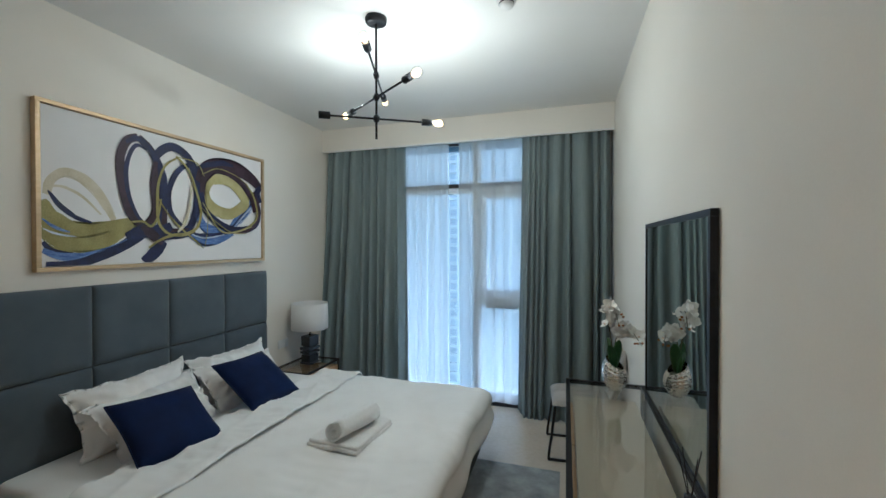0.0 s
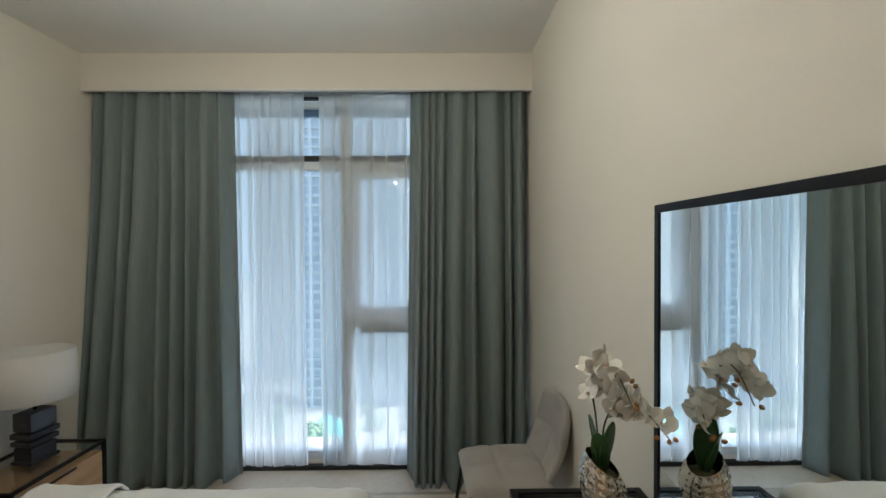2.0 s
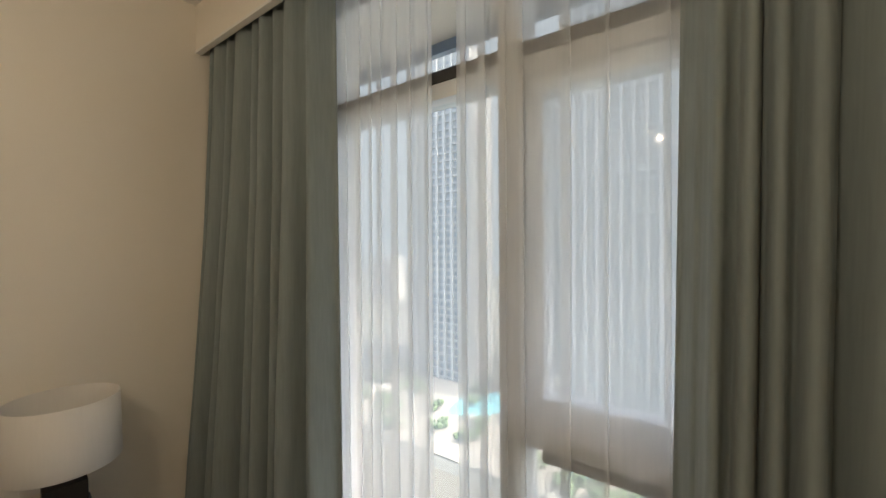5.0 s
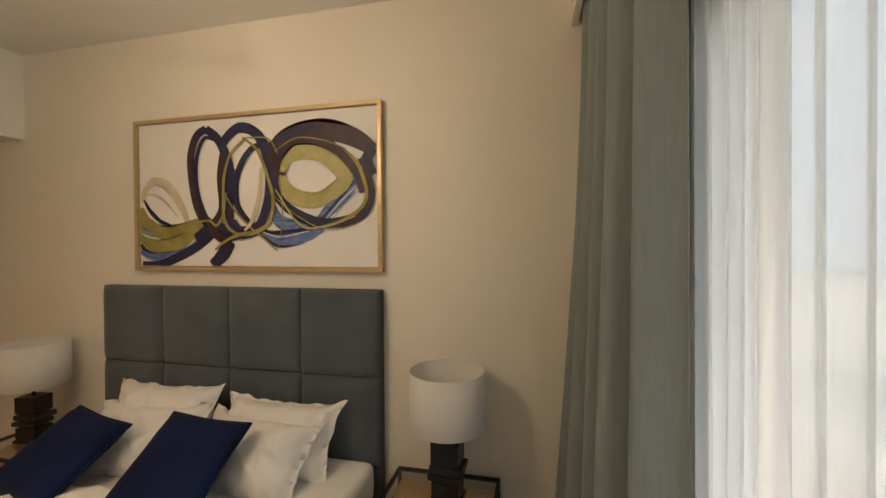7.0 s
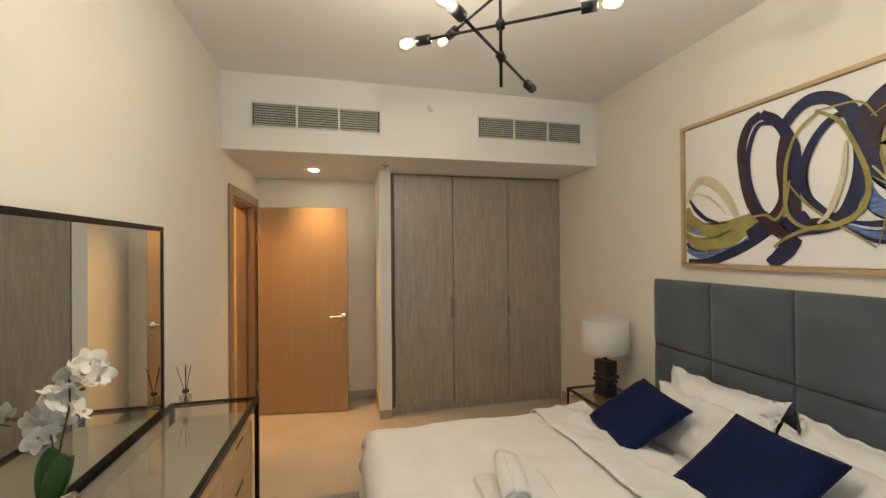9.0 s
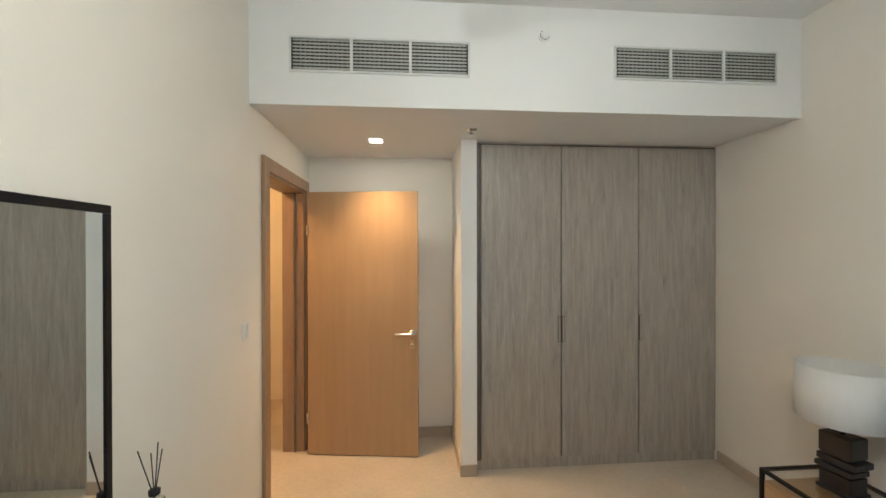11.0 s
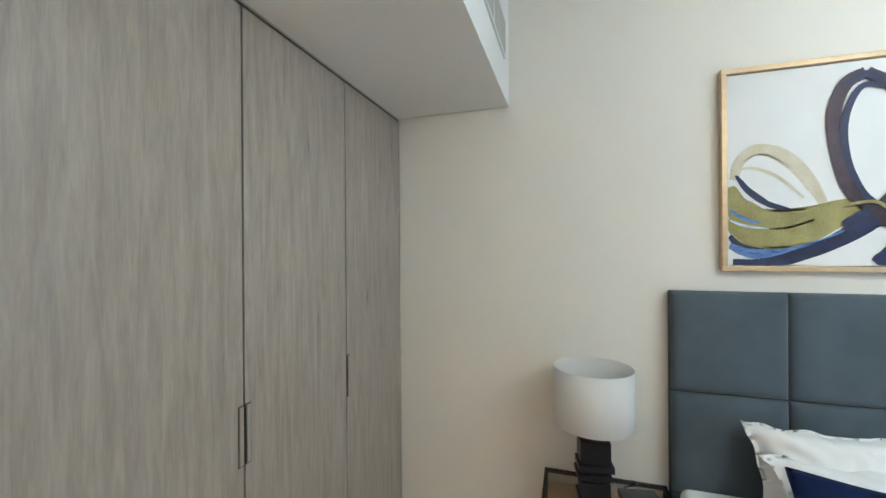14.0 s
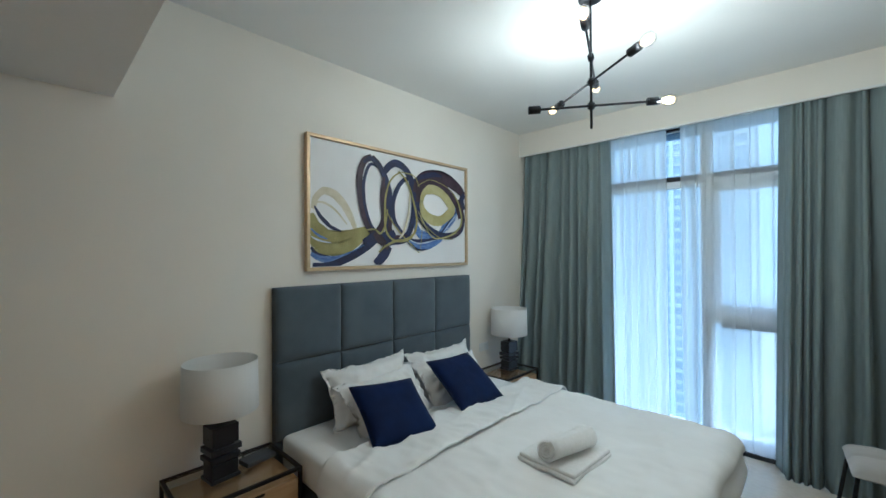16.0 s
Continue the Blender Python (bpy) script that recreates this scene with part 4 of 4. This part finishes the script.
def bedside(y0, y1, label):
    t = thing("bedside_table", pose(.03, y0, 0), label, "bedside table", "bedside tables")
    w, d, h, s = y1 - y0, .42, .442, .018
    for x in (0, d - s):
        for y in (0, w - s):
            part("leg", bx(x, x + s, y, y + s, 0, h - s, .0015), BLACK, t)
    for x in (0, d - s):
        part("top_rail", bx(x, x + s, 0, w, h - s, h, .0015), BLACK, t)
        part("floor_rail", bx(x, x + s, s, w - s, .03, .03 + s, .0015), BLACK, t)
    for y in (0, w - s):
        part("top_rail", bx(s, d - s, y, y + s, h - s, h, .0015), BLACK, t)
        part("floor_rail", bx(s, d - s, y, y + s, .03, .03 + s, .0015), BLACK, t)
    part("glass_top", bx(s, d - s, s, w - s, h - .009, h - .003), TOPGLASS, t, "smoked glass top")
    body = part("drawer_box", bx(.012, d - .03, s + .003, w - s - .003, .12, h - .06, .002), OAK, t, "oak drawer box")
    fr = part("drawer_front", bx(d - .03, d - .01, s + .003, w - s - .003, .122, h - .062, .002), OAK, t, "oak drawer front")
    part("finger_groove", bx(d - .0098, d - .007, w * .35, w * .65, h - .08, h - .066), BLACK, fr)
    return t


bedside(.86, 1.45, "black steel glass-topped bedside table with oak drawer by the wardrobe")
bedside(3.475, 4.035, "black steel glass-topped bedside table with oak drawer by the curtain")


def table_lamp(x, y, turn, label):
    t = thing("table_lamp", pose(x, y, .4425, 0, 0, turn), label, "lamp", "bedside lamps")
    part("foot", bx(-.065, .065, -.075, .075, 0, .018, .003), BLACKWOOD, t)
    z = .018
    for i, (hh, a, c, ox) in enumerate(((.075, .055, .066, 0), (.014, .045, .05, .0), (.024, .06, .078, .004), (.012, .042, .052, 0), (.03, .062, .08, -.004), (.012, .045, .05, 0), (.10, .056, .068, 0))):
        part("block", bx(-a + ox, a + ox, -c - ox, c - ox, z, z + hh, .003), BLACKWOOD, t, "black lacquered wooden block")
        z += hh
    part("neck", tube([(0, 0, z), (0, 0, z + .09)], .008), CHROME, t, "", True)
    part("spider", bx(-.17, .17, -.003, .003, .42, .426), CHROME, t)
    part("shade", lathe([(.184, .356), (.186, .358), (.181, .622), (.179, .622), (.1825, .358), (.184, .356)], 56), SHADE, t, "white fabric drum shade", True)
    part("bulb", lathe([(.013, 0), (.015, .02), (.03, .06), (.02, .09), (0, .1)], 14, Matrix.Translation((0, 0, z + .085))), PLASTIC, t, "unlit white bulb", True)


table_lamp(.23, 1.098, 8, "bedside lamp with black block base and white drum shade")
table_lamp(.248, 3.80, -6, "bedside lamp with black block base and white drum shade")
bxo = thing("black_box", pose(.20, 1.30, .4425, 0, 0, 10), "flat charcoal plastic box on the bedside table", "box")
part("case", bx(-.05, .05, -.085, .085, 0, .028, .006, 3), GREYBOX, bxo, "", True)
part("cable", tube(curve([(-.05, 0, .012), (-.09, -.04, .008), (-.12, .03, .006), (-.16, .02, .006)], 8), .003, 6), BLACK, bxo, "", True)

# ---- dresser, mirror, orchid ----
DX0, DX1, DY0, DY1, DZ = 2.79, W - .006, 1.575, 2.85, .84
ds = thing("dresser", pose(0, 0, 0), "low dresser with black steel frame, glass top and oak drawers", "dresser")
s = .022
for x in (DX0, DX1 - s):
    for y in (DY0, DY1 - s):
        part("leg", bx(x, x + s, y, y + s, 0, DZ - s, .0015), BLACK, ds)
    part("top_rail", bx(x, x + s, DY0, DY1, DZ - s, DZ, .0015), BLACK, ds)
    part("floor_rail", bx(x, x + s, DY0 + s, DY1 - s, .05, .05 + s, .0015), BLACK, ds)
for y in (DY0, DY1 - s):
    part("top_rail", bx(DX0 + s, DX1 - s, y, y + s, DZ - s, DZ, .0015), BLACK, ds)
    part("floor_rail", bx(DX0 + s, DX1 - s, y, y + s, .05, .05 + s, .0015), BLACK, ds)
part("glass_top", bx(DX0 + s, DX1 - s, DY0 + s, DY1 - s, DZ - .01, DZ - .003), TOPGLASS, ds, "smoked glass top")
part("carcass", bx(DX0 + .04, DX1 - .075, DY0 + .10, DY1 - .16, .12, DZ - .045, .002), BEIGE, ds, "taupe carcass")
dy = (DY1 - DY0 - .26) / 2
for i in range(2):
    for j in range(3):
        y0 = DY0 + .10 + dy * i
        z0 = .125 + j * .213
        fr = part("drawer_front", bx(DX0 + .016, DX0 + .0395, y0 + .004, y0 + dy - .004, z0, z0 + .203, .002), OAK, ds, "oak drawer front")
        part("finger_groove", bx(DX0 + .0135, DX0 + .0158, y0 + dy * .38, y0 + dy * .62, z0 + .185, z0 + .2), BLACK, fr)
MX, MY0, MY1, MZ1 = W - .002, 1.695, 2.728, 1.776
mr = thing("mirror", pose(0, 0, 0), "large rectangular mirror in a black frame standing on the dresser", "mirror")
f = .024
for y0, y1, z0, z1 in ((MY0, MY1, DZ + .001, DZ + f), (MY0, MY1, MZ1 - f, MZ1), (MY0, MY0 + f, DZ + f, MZ1 - f), (MY1 - f, MY1, DZ + f, MZ1 - f)):
    part("frame_rail", bx(MX - .024, MX, y0, y1, z0, z1, .002), BLACK, mr, "black frame")
part("backing", bx(MX - .012, MX - .002, MY0 + f, MY1 - f, DZ + f, MZ1 - f), BLACK, mr)
part("mirror_glass", bx(MX - .02, MX - .014, MY0 + f - .004, MY1 - f + .004, DZ + f - .004, MZ1 - f + .004), MIRROR, mr, "mirror glass")

VX, VY = 3.055, 2.735
orc = thing("orchid", pose(VX, VY, DZ), "white artificial orchid in a dimpled silver vase", "plant")


def dimpled(u, v):
    a = 2 * math.pi * u
    z = v * (.152 - .030 * math.cos(a + .5))
    r = .022 + .048 * math.sin(math.pi * min(1, v * .80 + .06)) ** .75
    d = math.sin(a * 7 + (math.floor(v * 7) % 2) * math.pi) * math.sin(v * 7 * math.pi)
    r -= .0055 * d * d
    return (r * math.cos(a), r * math.sin(a), z)


vb = sheet(84, 42, dimpled)
bmesh.ops.remove_doubles(vb, verts=vb.verts, dist=1e-4)
join(vb, lathe([(0, .001), (.026, .001)], 24))
part("vase", vb, SILVER, orc, "dimpled silver egg-shaped vase with a slanted mouth", True)
part("moss", lathe([(.050, .112), (.03, .120), (0, .124)], 18), STEM, orc, "", True)


def leaf_blade(length, width, az, rise, droop):
    def f(u, v):
        t = u
        w = width * math.sin(math.pi * min(1, t * .93 + .06)) ** .6 * (2 * v - 1) / 2
        r = length * t * .75
        z = .118 + rise * t - droop * t * t + .25 * abs(w)
        return (r * math.cos(az) - w * math.sin(az), r * math.sin(az) + w * math.cos(az), z)
    ob = part("leaf", sheet(12, 6, f), LEAF, orc, "", True)
    md = ob.modifiers.new("thickness", "SOLIDIFY")
    md.thickness = .003


for ln, wd, az, ri, dr_ in ((.050, .060, 2.6, .19, .02), (.045, .062, -1.0, .20, .03), (.06, .055, -2.2, .17, .03)):
    leaf_blade(ln, wd, az, ri, dr_)


def blossom_mesh():
    b = bmesh.new()
    for i, (ang, ln, wd) in enumerate(((90, .040, .034), (10, .042, .046), (170, .042, .046), (232, .038, .030), (308, .038, .030))):
        c, s_ = math.cos(radians(ang)), math.sin(radians(ang))

        def f(u, v):
            w = wd * math.sin(math.pi * min(1, .12 + .86 * u)) ** .55 * (v - .5)
            r = .004 + ln * u
            z = .012 * u * u - .16 * abs(w) + .003 * (i % 2)
            return (r * c - w * s_, r * s_ + w * c, z)
        join(b, sheet(6, 4, f))
    nf = len(b.faces)
    lip = lathe([(0, .0), (.004, .004), (.006, .010), (.003, .014), (0, .015)], 8, pose(0, -.006, 0, 25))
    join(b, lip)
    b.faces.ensure_lookup_table()
    for k in range(nf, len(b.faces)):
        b.faces[k].material_index = 1
    return link_mesh("blossom", b, (PETAL, LIP), True)


BLOSSOM = blossom_mesh()
rnd = random.Random(4)
for pts, first, count, buds in ((((0, 0, .11), (-.02, .0, .29), (-.035, -.01, .40), (-.015, -.05, .475), (-.01, -.12, .465), (.0, -.19, .40)), .36, 17, 4),
                                (((.01, 0, .11), (.0, -.01, .26), (.03, -.04, .345), (.075, -.10, .35), (.11, -.18, .30)), .36, 15, 4)):
    path = curve(pts, 14)
    st = part("flower_stem", tube(path, .0032, 7, .5), STEM, orc, "", True)
    for i in range(count + buds):
        q = first + (1 - first) * i / (count + buds - 1)
        p = path[min(len(path) - 1, int(q * (len(path) - 1)))]
        side = Vector((rnd.uniform(-1, 1), rnd.uniform(-1, 1), rnd.uniform(-.5, .7))).normalized()
        e = p + side * rnd.uniform(.022, .038)
        if i < count:
            face = Vector((-.45 + rnd.uniform(-.7, .6), rnd.uniform(-1, .8), rnd.uniform(-.35, .8)))
            o = new("blossom", BLOSSOM)
            o.parent = st
            o["label"] = "white orchid blossom"
            o.matrix_local = Matrix.Translation(e) @ face.to_track_quat("Z", "Y").to_matrix().to_4x4() @ pose(0, 0, 0, 0, 0, rnd.uniform(-25, 25)) @ Matrix.Diagonal((.9, .9, .9, 1))
        else:
            part("bud", lathe([(0, -.008), (.005, -.005), (.0065, 0), (.004, .006), (0, .009)], 9, Matrix.Translation(e * 1) @ side.to_track_quat("Z", "Y").to_matrix().to_4x4()), BUD, st, "orange-brown flower bud", True)

df = thing("reed_diffuser", pose(3.14, 1.625, DZ), "small glass reed diffuser with black sticks on the dresser", "diffuser")
part("bottle", lathe([(0, .002), (.026, .002), (.028, .006), (.028, .05), (.012, .06), (.012, .07)], 20), GLASSBOTTLE, df, "clear glass bottle", True)
part("collar", lathe([(.014, .066), (.016, .068), (.016, .082), (.009, .084)], 16), BLACKWOOD, df, "black collar", True)
for ax, ay in ((.035, .02), (-.03, .012), (.01, -.035), (-.012, .035)):
    part("reed", tube([(-ax * .3, -ay * .3, .01), (ax, ay, .21)], .0018, 6), BLACKWOOD, df)

# ---- chair and rug ----
chr_ = thing("dining_chair", pose(2.90, 3.66, 0, 0, 0, 4), "padded greige fabric chair on a black sled base by the curtain", "chair")


def pad(u, v):
    a, c = 2 * u - 1, 2 * v - 1
    p = (max(0, 1 - a ** 6) * max(0, 1 - c ** 6)) ** .5
    seam = .012 * math.exp(-((c) / .06) ** 2) + .012 * math.exp(-((a + .15) / .05) ** 2)
    return (a * .225, c * .225 * (1 - .06 * (a < -.5) * abs(c)), .43 + (.055 - seam) * p)


sb = sheet(30, 30, pad)
join(sb, sheet(30, 30, lambda u, v: (pad(u, v)[0], pad(u, v)[1], .43 - .02 * (max(0, 1 - (2 * u - 1) ** 6) * max(0, 1 - (2 * v - 1) ** 6)) ** .5)))
part("seat", sb, CHAIR, chr_, "padded seat with seams", True)


def back_face(sg):
    def f(u, v):
        a, c = 2 * u - 1, v
        p = (max(0, 1 - a ** 6) * max(0, 1 - (2 * c - 1) ** 6)) ** .5
        half = .215 * (1 - .22 * c ** 3) * (1 - .12 * (1 - c) ** 2)
        z = .40 + .435 * c - .03 * a * a * c
        x = .205 + .115 * c + .03 * math.sin(c * 3.1) - .06 * a * a * (1 - .4 * c)
        seam = .010 * math.exp(-(a / .06) ** 2) + .010 * math.exp(-((c - .55) / .04) ** 2) if sg < 0 else 0
        return (x + sg * (.028 * p) - (seam * p * sg), a * half, z)
    return f


bb = sheet(26, 26, back_face(-1))
join(bb, sheet(26, 26, back_face(1)))
bmesh.ops.remove_doubles(bb, verts=bb.verts, dist=.0005)
part("backrest", bb, CHAIR, chr_, "curved padded back", True)
for sy in (-1, 1):
    part("leg", tube(curve([(-.20, sy * .17, .425), (-.225, sy * .19, .22), (-.25, sy * .205, .03), (-.22, sy * .207, .012), (0, sy * .207, .011), (.22, sy * .207, .012), (.235, sy * .20, .05), (.19, sy * .17, .42)], 6), .0105, 8), BLACK, chr_, "black steel sled leg", True)
part("stretcher", tube([(-.19, -.17, .42), (-.19, .17, .42)], .009, 8), BLACK, chr_)
part("stretcher", tube([(.19, -.17, .42), (.19, .17, .42)], .009, 8), BLACK, chr_)


rug = thing("rug", pose(0, 0, 0), "pale grey shaggy rug under the foot of the bed", "rug")
RX0, RX1, RY0, RY1 = 1.3, 2.75, 1.2, 3.29
part("backing", bx(RX0, RX1, RY0, RY1, .001, .006), RUG, rug)
part("surface", sheet(70, 100, lambda u, v: (RX0 + (RX1 - RX0) * u + .006 * wob(u, v, 3, 40), RY0 + (RY1 - RY0) * v + .006 * wob(u, v, 9, 40),
                                          .006 + .012 * min(1, 12 * min(u, 1 - u, v, 1 - v)) + .005 * wob(u * 1.4, v * 2, 1, 26))), RUG, rug, "", True)

# ---- outside ----
setting("balcony_soffit", bx(-2, 6, WIN_Y + .25, 5.5, 3.0, 3.2), CONCRETE, "pale underside of the balcony above", "balcony")
setting("balcony_fascia", bx(-2, 6, 5.502, 5.55, 2.93, 3.4), FASCIA, "blue-grey balcony panel above the window", "balcony")
setting("ground", bx(-2500, 2500, 30, 4000, -62, -60), GROUND, "pale built-up ground far below", "ground")
# Added flat wall; its glow stands in for haze and low sky.
setting("backdrop", bx(-2400, 1200, 700, 702, -60, 900), GLOW_BACKDROP, "added glowing backdrop painted as pale haze over the far city", "backdrop")
# Added see-through sheet whose glow pales the towers like haze.
setting("backdrop", sheet(1, 1, lambda u, v: (-2400 + 3600 * u, 90, -60 + 400 * v)), GLOW_SHEET, "added glowing see-through sheet standing in for haze before the towers", "backdrop")
setting("pavement", bx(-130, 90, 95, 148, -59.9, -59.4), DECK, "beige pool deck between the towers", "deck")


def pool(x, y, rx, ry, turn):
    b = bmesh.new()
    vs = [b.verts.new((rx * math.cos(a) * (1 + .18 * math.sin(2 * a + 1)), ry * math.sin(a) * (1 + .2 * math.cos(3 * a)), 0)) for a in (2 * math.pi * k / 40 for k in range(40))]
    b.faces.new(vs)
    r = bmesh.ops.extrude_face_region(b, geom=b.faces[:])
    bmesh.ops.translate(b, verts=[e for e in r["geom"] if isinstance(e, bmesh.types.BMVert)], vec=(0, 0, -.3))
    t = tagged(new("swimming_pool", link_mesh("swimming_pool", b, POOL)), "turquoise swimming pool on the deck far below", "pool", "pools", "structure")
    t.matrix_world = pose(x, y, -59.3, 0, 0, turn)


pool(-32, 124, 8, 17, 12)
pool(-76, 134, 8, 14, -10)


def clump(x, y, r):
    b = bmesh.new()
    rr = random.Random(int(x * 7 + y))
    for _ in range(14):
        c = Vector((rr.uniform(-r, r), rr.uniform(-r, r), rr.uniform(1, r * 1.2)))
        s_ = bmesh.new()
        bmesh.ops.create_icosphere(s_, subdivisions=1, radius=rr.uniform(.5, 1.3), matrix=Matrix.Translation(c))
        for v_ in s_.verts:
            v_.co += Vector((rr.uniform(-.3, .3), rr.uniform(-.3, .3), rr.uniform(-.3, .3)))
        join(b, s_)
    return b


trees = bmesh.new()
tr_rnd = random.Random(9)
for _ in range(120):
    x, y = tr_rnd.uniform(-130, 70), tr_rnd.uniform(98, 146)
    if tr_rnd.random() < .6:
        cb = clump(x, y, 2.6)
        cb.transform(Matrix.Translation((x, y, -59.4)))
        join(trees, cb)
tagged(new("garden_planting", link_mesh("garden_planting", trees, TREE)), "green palms and shrubs round the pools far below", "planting", kind="stuff")


def tower(x, y, w, d, top, bays, label):
    """A residential tower: body, storeys with balcony slabs, and glazing between."""
    t = thing("apartment_tower", pose(x, y, -60), label, "building", "towers")
    h = top + 60
    part("wall", bx(-w / 2, w / 2, 0, d, 0, h), TOWER, t)
    part("parapet", bx(-w / 2 - .3, w / 2 + .3, -.3, d + .3, h, h + 1.6), TOWER, t)
    for sx in (-1, 1):
        part("pier", bx(sx * w / 2 - .7, sx * w / 2 + .7, -1.6, 0, 0, h + 1), TOWER, t)
    storeys = int(h / 3.6)
    bw = (w - 1.6) / bays
    for i in range(1, bays):
        part("pier", bx(-w / 2 + .8 + bw * i - bw * .14, -w / 2 + .8 + bw * i + bw * .14, -2.1, -1.36, 0, h + 1), TOWER, t)
    slab = glaze = None
    for k in range(storeys):
        z = 3.6 * k
        if slab is None:
            slab = part("balcony", bx(-w / 2 + .8, w / 2 - .8, -1.35, 0, .0, .95), TOWER, t)
            side = part("side_band", bx(w / 2, w / 2 + .25, .5, d - .5, .2, 1.1), TOWER, t)
        else:
            again(slab, pose(0, 0, z))
            again(side, pose(0, 0, z))
        for i in range(bays):
            m = pose(-w / 2 + .8 + bw * i, -.06, z + 1.1)
            if glaze is None:
                glaze = part("window", bx(bw * .12, bw * .88, -.06, .05, 0, 2.1), TOWERWIN, t)
                glaze.matrix_local = m
            else:
                again(glaze, m)


tower(-31, 150, 38, 20, 120, 9, "broad pale apartment tower with balconies in haze")
tower(14, 158, 30, 20, 120, 7, "broad pale apartment tower with balconies in haze")
tower(-110, 152, 35, 20, 90, 8, "tall pale apartment tower with balconies in haze")
tower(-69, 185, 25, 16, 95, 5, "slender pale apartment tower with balconies in haze")
tower(-215, 300, 34, 20, 20, 6, "far pale apartment block in haze")
tower(-330, 330, 40, 20, -12, 6, "far low apartment block in haze")
